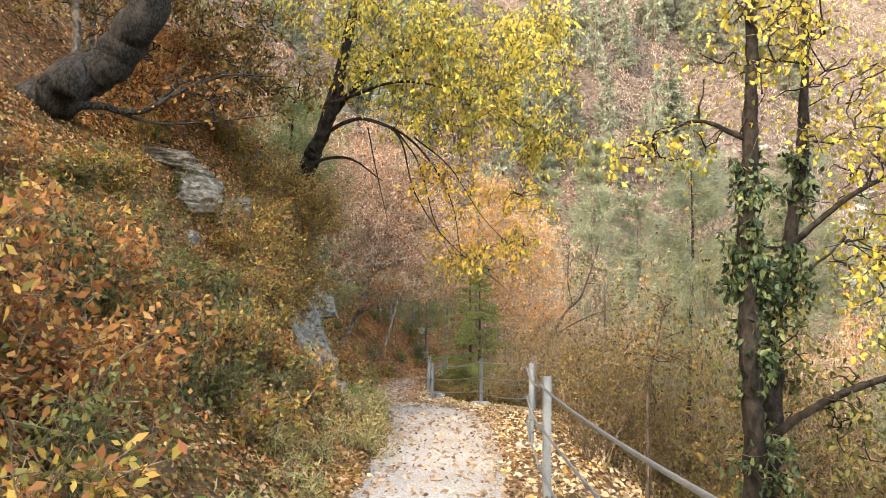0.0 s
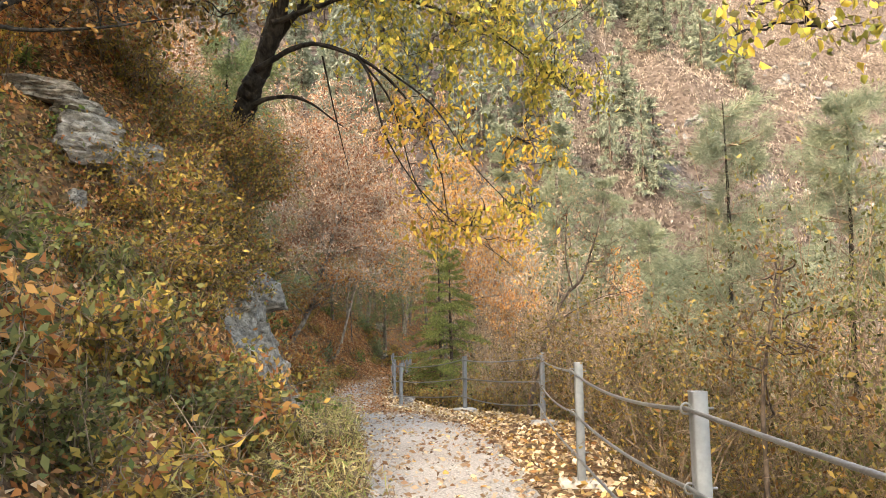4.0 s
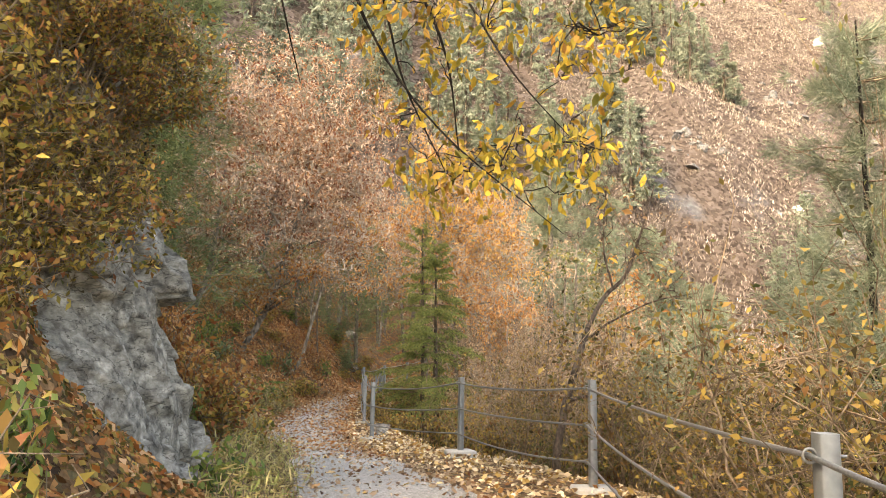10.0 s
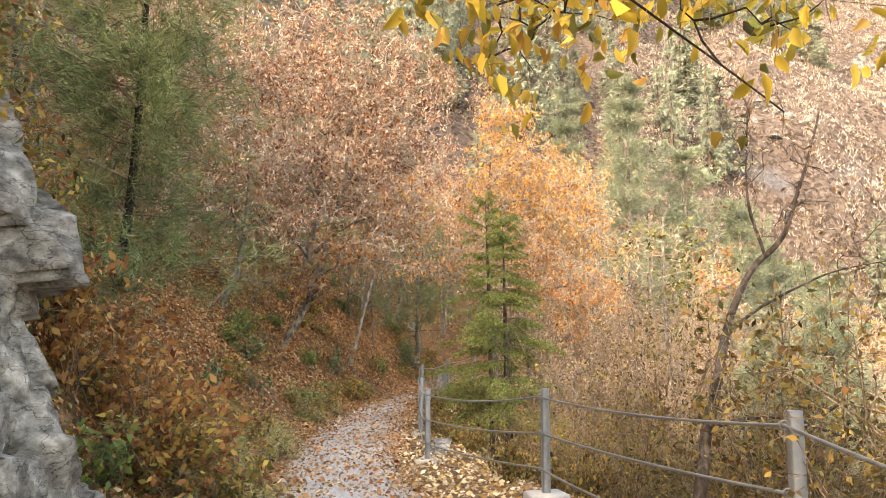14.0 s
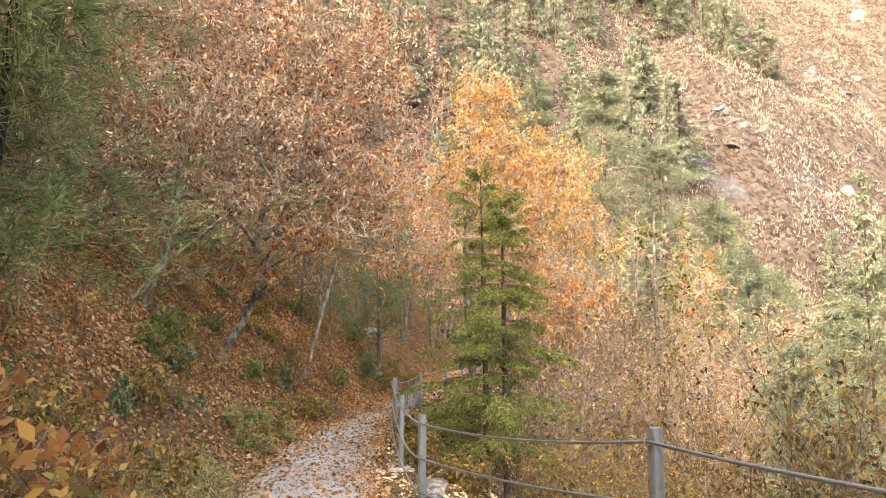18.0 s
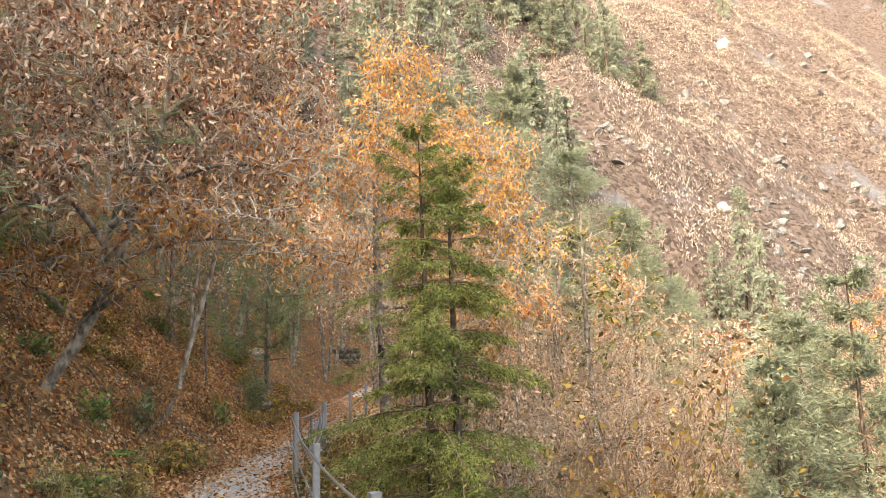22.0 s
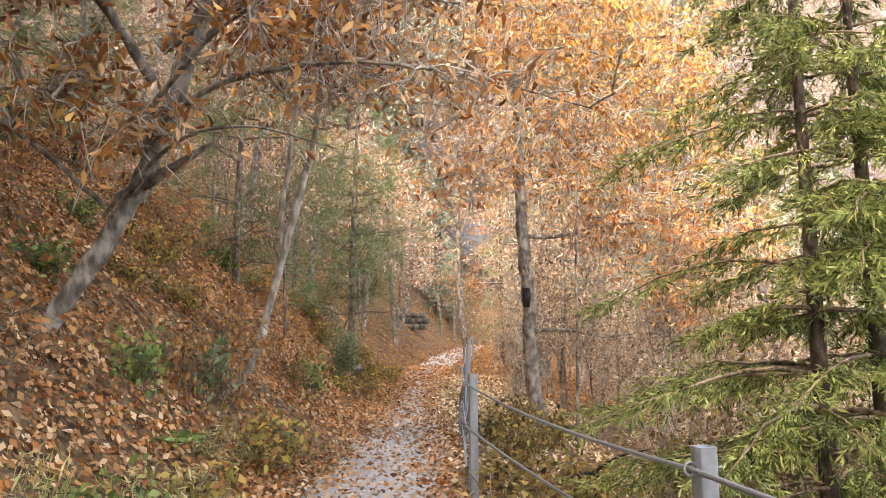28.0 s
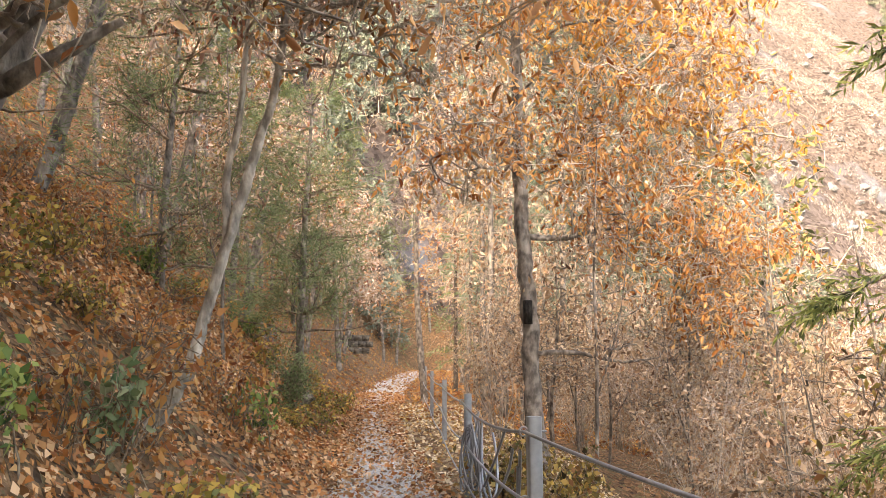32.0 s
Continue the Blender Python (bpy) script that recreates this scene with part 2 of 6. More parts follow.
def rock_material(name, tone, tint=(1, 1, 1)):
    m, n, l, b = material(name, 0.9)
    a = texture(n, l, "ShaderNodeTexNoise", 2.2, detail=10)
    s = texture(n, l, "ShaderNodeTexNoise", 7, detail=10, stretch=(1, 1, 1.4))
    w = texture(n, l, "ShaderNodeTexNoise", 0.8, detail=4)
    a.inputs["Roughness"].default_value = s.inputs["Roughness"].default_value = 0.68
    r = ramp(n, [tuple(min(0.9, tone * q * w) for q, w in zip(c, tint)) for c in ((0.03, 0.026, 0.022), (0.15, 0.132, 0.11), (0.31, 0.275, 0.23), (0.66, 0.585, 0.49))])
    for e, pos in zip(r.color_ramp.elements, (0.28, 0.44, 0.56, 0.74)):
        e.position = pos
    l.new(s.outputs[0], r.inputs[0])
    st = ramp(n, [(0, 0, 0), (0, 0, 0), (0.1, 0.1, 0.1), (0.45, 0.45, 0.45)])
    l.new(w.outputs[0], st.inputs[0])
    c = mix(n, l, st.outputs[0], r.outputs[0], (0.24, 0.175, 0.105))
    crack = texture(n, l, "ShaderNodeTexNoise", 3.1, detail=5, stretch=(1.4, 1.4, 3.4))
    line = ramp(n, [(1, 1, 1), (1, 1, 1), (0.12, 0.11, 0.10), (1, 1, 1), (1, 1, 1)])
    for e, pos in zip(line.color_ramp.elements, (0, 0.485, 0.5, 0.515, 1)):
        e.position = pos
    l.new(crack.outputs[0], line.inputs[0])
    c = mix(n, l, 0.8, c, line.outputs[0], "MULTIPLY")
    c = mix(n, l, 0.8, c, mix(n, l, a.outputs[0], (0.2, 0.2, 0.2), (1.75, 1.7, 1.6)), "MULTIPLY")
    l.new(c, b.inputs["Base Color"])
    add = n.new("ShaderNodeMath")
    l.new(a.outputs[0], add.inputs[0])
    l.new(s.outputs[0], add.inputs[1])
    bump(n, l, add.outputs[0], b, 0.6, 0.015)
    return m


ROCK = rock_material("rock", 0.78, (0.98, 1.0, 1.04))
CULVERT = rock_material("culvert_stone", 0.35)
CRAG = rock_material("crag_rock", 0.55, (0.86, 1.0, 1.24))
# much brighter copy of the crag rock: sunlit glare put into the colour
SUN_TONED_ROCK = rock_material("sun_toned_rock", 1.9, (0.95, 1.0, 1.1))


def speckled(name, dark, light, rough, scale, metal=0.0, depth=0.004):
    m, n, l, b = material(name, rough, metal)
    t = texture(n, l, "ShaderNodeTexNoise", scale, detail=6)
    t2 = texture(n, l, "ShaderNodeTexNoise", scale * 0.12, detail=3)
    r = ramp(n, [dark, light])
    l.new(t.outputs[0], r.inputs[0])
    l.new(mix(n, l, 0.6, r.outputs[0], mix(n, l, t2.outputs[0], (0.5, 0.5, 0.5), (1.45, 1.45, 1.42)), "MULTIPLY"), b.inputs["Base Color"])
    bump(n, l, t.outputs[0], b, 0.5, depth)
    return m


STEEL = speckled("galvanised_steel", (0.13, 0.138, 0.146), (0.26, 0.272, 0.28), 0.45, 25, 0.45, 0.001)
CABLE = speckled("steel_cable", (0.10, 0.10, 0.10), (0.27, 0.27, 0.265), 0.5, 90, 0.6, 0.002)
CONCRETE = speckled("concrete", (0.26, 0.24, 0.21), (0.46, 0.43, 0.38), 0.9, 30)

# ---- mesh kit ----
rng = np.random.default_rng(7)


def mesh_of(name, verts, faces, mat, smooth=False):
    """A mesh from an array of points and arrays of faces with 3 or 4 corners each."""
    me = bpy.data.meshes.new(name)
    verts = np.asarray(verts, np.float32)
    faces = [np.asarray(f, np.int32) for f in faces if len(f)]
    me.vertices.add(len(verts))
    me.vertices.foreach_set("co", verts.ravel())
    loops = np.concatenate([f.ravel() for f in faces])
    sizes = np.concatenate([np.full(len(f), f.shape[1], np.int32) for f in faces])
    me.loops.add(len(loops))
    me.loops.foreach_set("vertex_index", loops)
    me.polygons.add(len(sizes))
    me.polygons.foreach_set("loop_start", np.concatenate([[0], np.cumsum(sizes)[:-1]]).astype(np.int32))
    if smooth:
        me.polygons.foreach_set("use_smooth", np.ones(len(sizes), bool))
    me.update(calc_edges=True)
    me.validate()
    me.materials.append(mat)
    return me


class Geo:
    """Collects tubes, leaves and boxes, and makes one mesh of them."""

    def __init__(self):
        self.v, self.q, self.t, self.n = [], [], [], 0

    def add(self, verts, quads=(), tris=()):
        if len(quads):
            self.q.append(np.asarray(quads) + self.n)
        if len(tris):
            self.t.append(np.asarray(tris) + self.n)
        self.v.append(np.asarray(verts))
        self.n += len(verts)

    def tube(self, pts, radii, sides=5, lobes=0.0, twist=0.0, gnarl=0.0):
        pts = np.asarray(pts, float)
        radii = np.asarray(radii, float)
        d = np.gradient(pts, axis=0)
        d /= np.linalg.norm(d, axis=1)[:, None] + 1e-9
        ref = np.eye(3)[np.argmin(np.abs(d).max(0))]
        a = np.cross(d, ref)
        a /= np.linalg.norm(a, axis=1)[:, None] + 1e-9
        b = np.cross(d, a)
        th = np.arange(sides) * 2 * np.pi / sides
        k = len(pts)
        rr = radii[:, None] * np.ones((1, sides))
        if lobes:
            s = np.concatenate([[0], np.cumsum(np.linalg.norm(np.diff(pts, axis=0), axis=1))])
            rr = rr * (1 + lobes * np.cos(6 * th[None, :] + twist * s[:, None]))
        if gnarl:
            s = np.concatenate([[0], np.cumsum(np.linalg.norm(np.diff(pts, axis=0), axis=1))])
            k0 = float(pts[0, 0] * 3.7 + pts[0, 1])
            rr = rr * (1 + gnarl * fbm(1.3 * np.cos(th)[None] + 2.2 * s[:, None] + k0, 1.3 * np.sin(th)[None] + 1.1 * s[:, None], 3) + 0.5 * gnarl * fbm(4 * np.cos(th)[None] + 1.2 * s[:, None], 4 * np.sin(th)[None] + 0.7 * s[:, None] + k0, 2))
        ring = pts[:, None] + rr[:, :, None] * (np.cos(th)[None, :, None] * a[:, None] + np.sin(th)[None, :, None] * b[:, None])
        i = np.arange(k - 1)[:, None] * sides
        j = np.arange(sides)[None, :]
        jn = (j + 1) % sides
        self.add(ring.reshape(-1, 3), np.stack([i + j, i + jn, i + sides + jn, i + sides + j], -1).reshape(-1, 4))

    def leaves(self, at, axis, length, width, fold=0.25, r=None, full=False):
        """One folded, pointed leaf at every place, with its stalk there and its tip along axis."""
        r = r or rng
        n = len(at)
        if not n:
            return
        at = np.asarray(at, float)
        axis = axis / (np.linalg.norm(axis, axis=1)[:, None] + 1e-9)
        side = np.cross(axis, r.normal(size=(n, 3)))
        side /= np.linalg.norm(side, axis=1)[:, None] + 1e-9
        nor = np.cross(axis, side)
        L = np.broadcast_to(length, n)[:, None]
        w = np.broadcast_to(width, n)[:, None]
        mid = at + axis * L * 0.45
        if full:
            tip = at + axis * L + nor * L * r.uniform(-0.3, 0.3, (n, 1))
            lo, hi = at + axis * L * 0.28, at + axis * L * r.uniform(0.6, 0.75, (n, 1))
            c1, c2 = r.uniform(0, 2 * fold, (n, 1)), r.uniform(0, 2 * fold, (n, 1))
            v = np.stack([at, lo + side * w * 0.46 + nor * w * c1, hi + side * w * 0.40 + nor * w * c2, tip, hi - side * w * 0.40 + nor * w * c1, lo - side * w * 0.46 + nor * w * c2], 1)
            k = 6 * np.arange(n)[:, None]
            self.add(v.reshape(-1, 3), np.concatenate([k + (0, 1, 2, 3), k + (3, 4, 5, 0)]))
            return
        v = np.stack([at, mid + side * w / 2 + nor * w * fold, at + axis * L + nor * L * r.uniform(-0.25, 0.25, (n, 1)), mid - side * w / 2 + nor * w * fold], 1)
        self.add(v.reshape(-1, 3), np.arange(4 * n).reshape(n, 4))

    def box(self, lo, hi, m=None):
        (a, b, c), (d, e, f) = lo, hi
        v = np.array([(a, b, c), (d, b, c), (d, e, c), (a, e, c), (a, b, f), (d, b, f), (d, e, f), (a, e, f)], float)
        self.add(v, [(0, 3, 2, 1), (4, 5, 6, 7), (0, 1, 5, 4), (1, 2, 6, 5), (2, 3, 7, 6), (3, 0, 4, 7)])

    def mesh(self, name, mat, origin=(0, 0, 0), smooth=False):
        return mesh_of(name, np.concatenate(self.v) - np.asarray(origin), [np.concatenate(x) for x in (self.q, self.t) if x], mat, smooth)


def part(name, geo, mat, parent, label="", smooth=False):
    """Links the collected shapes as one mesh under a thing or a part of it; the shapes are in the parent's own space."""
    ob = new(name, geo.mesh(name, mat, smooth=smooth))
    ob.parent = parent
    return tagged(ob, label)


def thing(name, at, label, category, group="", kind=""):
    ob = new(name)
    ob.location = at
    return tagged(ob, label, category, group, kind)


def smooth_line(pts, k=6):
    """A rounded line through points of any number of columns."""
    p = np.asarray(pts, float)
    p = np.concatenate([[2 * p[0] - p[1]], p, [2 * p[-1] - p[-2]]])
    out = []
    for i in range(1, len(p) - 2):
        t = np.linspace(0, 1, k, endpoint=False)[:, None]
        a, b, c, d = p[i - 1], p[i], p[i + 1], p[i + 2]
        out.append(0.5 * (2 * b + (c - a) * t + (2 * a - 5 * b + 4 * c - d) * t ** 2 + (3 * b - a - 3 * c + d) * t ** 3))
    return np.concatenate(out + [p[-2:-1]])


# ---- lie of the land ----
TABLE = np.random.default_rng(3).uniform(-1, 1, (256, 256))


def value_noise(x, y):
    xi, yi = np.floor(x).astype(int), np.floor(y).astype(int)
    u, v = x - xi, y - yi
    u, v = u * u * (3 - 2 * u), v * v * (3 - 2 * v)
    g = lambda a, b: TABLE[a % 256, b % 256]
    return (g(xi, yi) * (1 - u) + g(xi + 1, yi) * u) * (1 - v) + (g(xi, yi + 1) * (1 - u) + g(xi + 1, yi + 1) * u) * v


def fbm(x, y, octaves=4):
    return sum(value_noise(x * 2 ** k + 17 * k, y * 2 ** k + 5 * k) / 2 ** k for k in range(octaves))


EDGE_Y = [-20, 0, 7, 10, 13, 15, 17, 20, 22, 25, 28, 30.5, 32, 35.6, 38, 42, 47, 60, 75, 82, 90]
EDGE_L = [-1, -0.95, -0.85, -0.8, -0.9, -1.15, -1.5, -2.1, -2.45, -2.7, -2.4, -1.95, -1.5, -0.62, -0.2, 0.6, 1.35, 4.4, 9.4, 13, 19]
EDGE_R = [0.55, 0.6, 0.72, 0.85, 0.95, 0.75, 0.3, -0.42, -0.6, -0.75, -0.72, -0.5, -0.1, 0.42, 0.75, 1.5, 2.7, 6.2, 11.2, 14.5, 19.6]
PATH_Y = [-20, 0, 7, 10, 15, 18, 22, 25.5, 30, 35, 42, 50, 60, 75, 90]
PATH_Z = [0, 0, 0.07, 0.13, 0.14, 0.02, -0.22, -0.2, -0.03, 0.03, 0.15, 0.3, 0.55, 0.95, 1.1]
FENCE_Y = [-20, 1.0, 6.9, 10.25, 15.2, 18.9, 22.6, 25.7, 29.5, 33, 37.4, 42, 47, 60, 90]
FENCE_X = [0.7, 0.84, 1.0, 1.27, 1.94, 1.05, -0.24, -0.4, -0.43, 0.28, 1.32, 2.35, 3.5, 6.9, 21]
BANK_D = [0, 0.5, 1, 1.5, 2, 3, 4, 6, 10, 20, 40, 75]
BANK = {-20: [0, 0.2, 0.55, 0.95, 1.4, 2.3, 3.1, 4.7, 8, 17, 36, 66], 8: [0, 0.15, 0.45, 0.85, 1.3, 2.2, 3.0, 4.8, 9, 18, 38, 68],
        11.5: [0, 0.15, 0.5, 0.9, 1.3, 2.1, 3.7, 5.6, 10, 19, 39, 68], 12.4: [0, 0.15, 0.55, 1.2, 2.1, 3.1, 4.3, 6.2, 10, 19, 39, 68], 14: [0, 0.15, 0.3, 0.5, 1.3, 4.5, 5.7, 7.2, 11, 20, 40, 68],
        15.4: [0, 0.12, 0.3, 0.6, 1.5, 4.5, 5.7, 7.2, 11, 20, 40, 68], 16.3: [0, 0.12, 0.4, 0.9, 1.8, 3.7, 5.3, 7.2, 11, 20, 40, 68], 18.6: [0, 0.1, 0.35, 0.7, 1.2, 2.6, 4.0, 6, 10.5, 20, 40, 68],
        23: [0, 0.14, 0.4, 0.75, 1.2, 2.1, 3.0, 4.9, 9.2, 19, 39, 68], 28: [0, 0.2, 0.6, 1.15, 1.75, 2.75, 3.6, 5.4, 9.5, 19, 39, 68], 33: [0, 0.2, 0.58, 1.08, 1.6, 2.5, 3.4, 5.2, 9, 18.5, 38, 68],
        50: [0, 0.2, 0.5, 0.9, 1.3, 2.1, 3.0, 5, 9, 18, 38, 68], 90: [0, 0.2, 0.5, 0.9, 1.4, 2.3, 3.2, 5, 9, 18, 38, 68]}
BANK_KEYS = sorted(BANK)


def land(x, y):
    """Height of the ground."""
    x, y = np.asarray(x, float), np.asarray(y, float)
    z0 = np.interp(y, PATH_Y, PATH_Z)
    el, fx = np.interp(y, EDGE_Y, EDGE_L), np.interp(y, FENCE_Y, FENCE_X)
    d = np.maximum(el - x, 0)
    h = np.array([np.interp(d, BANK_D, BANK[k]) for k in BANK_KEYS])
    yy = np.clip(y, BANK_KEYS[0], BANK_KEYS[-1])
    i = np.clip(np.searchsorted(BANK_KEYS, yy, side="right") - 1, 0, len(BANK_KEYS) - 2)
    k0, k1 = np.array(BANK_KEYS)[i], np.array(BANK_KEYS)[i + 1]
    w = (yy - k0) / (k1 - k0)
    bank = np.take_along_axis(h, i[None], 0)[0] * (1 - w) + np.take_along_axis(h, i[None] + 1, 0)[0] * w
    e = np.maximum(x - fx - 0.35, 0)
    drop = np.interp(e, [0, 0.5, 1, 3, 8, 20, 40, 4000], [0, -0.15, -0.45, -1.9, -5.2, -12, -16, -16])
    drop = drop * np.interp(y, [29, 37, 60], [1, 0.3, 0.35])
    rough = np.clip((d + e) / 1.2, 0.0, 1)
    z = z0 + bank + drop + fbm(x * 0.9, y * 0.9, 4) * 0.12 * rough + fbm(x * 0.12, y * 0.12, 3) * np.clip((d + e - 4) / 20, 0, 1) * 1.6
    far = 1.3 * (y - 88) - 0.3 * np.minimum(x - 50, 45) - 0.1 * np.maximum(x - 95, 0) + fbm(x * 0.03, y * 0.03, 5) * 7 + fbm(x * 0.2, y * 0.2, 3) * 1.5
    top = 137 + np.clip(150 - x, -60, 160) * 0.22 + fbm(x * 0.02, y * 0.02, 3) * 6
    far = np.where(far > top, top + 0.05 * (far - top), far)
    far = np.minimum(far, 175)
    return np.maximum(z, np.where(y > 60, far, -99))


def steps(*runs):
    out = [runs[0][0]]
    for a, b, s in runs:
        k = max(1, int(round((b - a) / s)))
        out += list(np.linspace(a, b, k + 1)[1:])
    return np.array(out)


gx = steps((-2500, -400, 350), (-400, -90, 40), (-90, -20, 4), (-20, -8, 0.6), (-8, 6, 0.16), (6, 16, 0.6), (16, 200, 3.5), (200, 500, 25), (500, 3000, 400))
gy = steps((-2500, -300, 400), (-300, -40, 20), (-40, -6, 2), (-6, 40, 0.2), (40, 80, 0.8), (80, 230, 3), (230, 500, 30), (500, 3000, 400))
X, Y = np.meshgrid(gx, gy)
Z = land(X, Y)
n0, n1 = len(gx), len(gy)
ii = np.arange(n1 - 1)[:, None] * n0 + np.arange(n0 - 1)[None, :]
ground = tagged(new("ground", mesh_of("ground", np.stack([X, Y, Z], -1).reshape(-1, 3), [np.stack([ii, ii + 1, ii + n0 + 1, ii + n0], -1).reshape(-1, 4)], LITTER, True)),
                "forest floor deep in brown fallen leaves on a steep valley side", "ground", kind="structure")
FAR_GRASS = ground_material("dry_hillside", [(0.05, 0.037, 0.031), (0.11, 0.084, 0.072), (0.17, 0.138, 0.122), (0.075, 0.056, 0.046)], 2.2, 0.3)
fn, fl = FAR_GRASS.node_tree.nodes, FAR_GRASS.node_tree.links
fb = fn["Principled BSDF"]
crag_noise = texture(fn, fl, "ShaderNodeTexNoise", 0.06, detail=9)
crag_mask = ramp(fn, [(0, 0, 0), (0, 0, 0), (0, 0, 0), (1, 1, 1), (1, 1, 1), (1, 1, 1)])
crag_mask.color_ramp.elements[2].position, crag_mask.color_ramp.elements[3].position = 0.6, 0.7
fl.new(crag_noise.outputs[0], crag_mask.inputs[0])
crag_grain = texture(fn, fl, "ShaderNodeTexNoise", 1.4, detail=7)
crag_col = ramp(fn, [(0.06, 0.06, 0.064), (0.15, 0.153, 0.165), (0.27, 0.276, 0.296)])
fl.new(crag_grain.outputs[0], crag_col.inputs[0])
fl.new(mix(fn, fl, crag_mask.outputs[0], fb.inputs["Base Color"].links[0].from_socket, crag_col.outputs[0]), fb.inputs["Base Color"])
ground.data.materials.append(FAR_GRASS)
cy = (Y[:-1, :-1] + Y[1:, 1:]) / 2
ground.data.polygons.foreach_set("material_index", (cy > 84).astype(np.int32).ravel())

# the gravel path
py_ = steps((-12, 50, 0.15), (50, 88, 0.6))
cols = 15
u = np.linspace(0, 1, cols)[None, :]
el, er = np.interp(py_, EDGE_Y, EDGE_L)[:, None], np.interp(py_, EDGE_Y, EDGE_R)[:, None]
el = el + 0.10 * fbm(py_ * 0.9, py_ * 0 + 3, 3)[:, None] - 0.02
er = er + 0.10 * fbm(py_ * 0.9, py_ * 0 + 9, 3)[:, None] + 0.05
PX = el + (er - el) * u
PY = py_[:, None] + 0 * PX
PZ = np.interp(PY, PATH_Y, PATH_Z) + 0.012 + 0.02 * np.sin(u * np.pi) + fbm(PX * 2.5, PY * 2.5, 3) * 0.008
PZ = np.where((u == 0) | (u == 1), PZ - 0.05, PZ)
jj = np.arange(len(py_) - 1)[:, None] * cols + np.arange(cols - 1)[None, :]
tagged(new("path", mesh_of("path", np.stack([PX, PY, PZ], -1).reshape(-1, 3), [np.stack([jj, jj + 1, jj + cols + 1, jj + cols], -1).reshape(-1, 4)], GRAVEL, True)),
       "narrow grey gravel footpath strewn with fallen leaves", "path", kind="structure")


# ---- fence ----
POSTS = [(0.84, 1.0, 0.07), (1.0, 6.9, 0.12), (1.27, 10.25, 0.16), (1.94, 15.18, 0.17), (1.05, 18.87, 0.05), (-0.24, 22.63, -0.2), (-0.39, 25.73, -0.18),
         (-0.43, 29.53, -0.06), (0.28, 32.95, -0.06), (1.32, 37.41, 0.0), (2.35, 42, 0.12), (3.5, 47, 0.22), (4.7, 52, 0.35), (6.0, 57, 0.48)]
fence = thing("cable_fence", (0, 0, 0), "galvanised post fence with three slack steel cables beside the path", "fence")


def fence_post(x, y, z, turn, slab):
    tube = Geo()
    s, hgt, c = 0.038, 1.1, 0.006
    ring = [(s - c, s), (s, s - c), (s, -s + c), (s - c, -s), (-s + c, -s), (-s, -s + c), (-s, s - c), (-s + c, s)]
    ca, sa = math.cos(turn), math.sin(turn)
    v = np.array([(x + px * ca - py * sa, y + px * sa + py * ca, zz) for zz in (z - 0.35, z + hgt) for px, py in ring])
    k = np.arange(8)
    tube.add(v, np.stack([k, k + 8, (k + 1) % 8 + 8, (k + 1) % 8], -1))
    post = part("post", tube, STEEL, fence, "square galvanised steel post")
    cap = Geo()
    v2 = np.array([(x + px * f * ca - py * f * sa, y + px * f * sa + py * f * ca, zz) for f, zz in ((1.0, z + hgt), (1.03, z + hgt + 0.004), (0.88, z + hgt + 0.004), (0.86, z + hgt - 0.03)) for px, py in ring])
    cap.add(v2, np.concatenate([np.stack([k + 8 * a, k + 8 * a + 8, (k + 1) % 8 + 8 * a + 8, (k + 1) % 8 + 8 * a], -1) for a in (0, 1, 2)] + [[[24, 31, 30, 25], [25, 30, 29, 26], [26, 29, 28, 27]]]))
    part("rim", cap, STEEL, post, "open top with a bright cut rim")
    for hz in HEIGHTS:
        eye = Geo()
        th = np.linspace(0, 2 * np.pi, 13)
        nx, ny = -ca, -sa
        cx, cyy = x + nx * 0.062, y + ny * 0.062
        eye.tube(np.stack([cx + nx * 0.026 * np.cos(th), cyy + ny * 0.026 * np.cos(th), z + hz + 0.026 * np.sin(th)], 1), np.full(13, 0.006), 6)
        eye.tube([(x + nx * 0.04, y + ny * 0.04, z + hz), (x - nx * 0.075, y - ny * 0.075, z + hz)], [0.007, 0.007], 6)
        part("eye_bolt", eye, CABLE, post, smooth=True)
    if slab:
        g = Geo()
        a, b = 0.20, 0.16
        lo, hi = -0.16, 0.02
        prof = [(1, lo), (1, hi - 0.02), (0.94, hi)]
        vv = np.array([(x + (px * ca - py * sa) * f, y + (px * sa + py * ca) * f, z + zz) for f, zz in prof for px, py in ((a, b), (-a, b), (-a, -b), (a, -b))])
        q = np.arange(4)
        g.add(vv, np.concatenate([np.stack([q + 4 * m, (q + 1) % 4 + 4 * m, (q + 1) % 4 + 4 * m + 4, q + 4 * m + 4], -1) for m in (0, 1)] + [[[8, 9, 10, 11]]]))
        part("concrete_footing", g, CONCRETE, post, "weathered concrete footing")
    return -ca * 0.062, -sa * 0.062


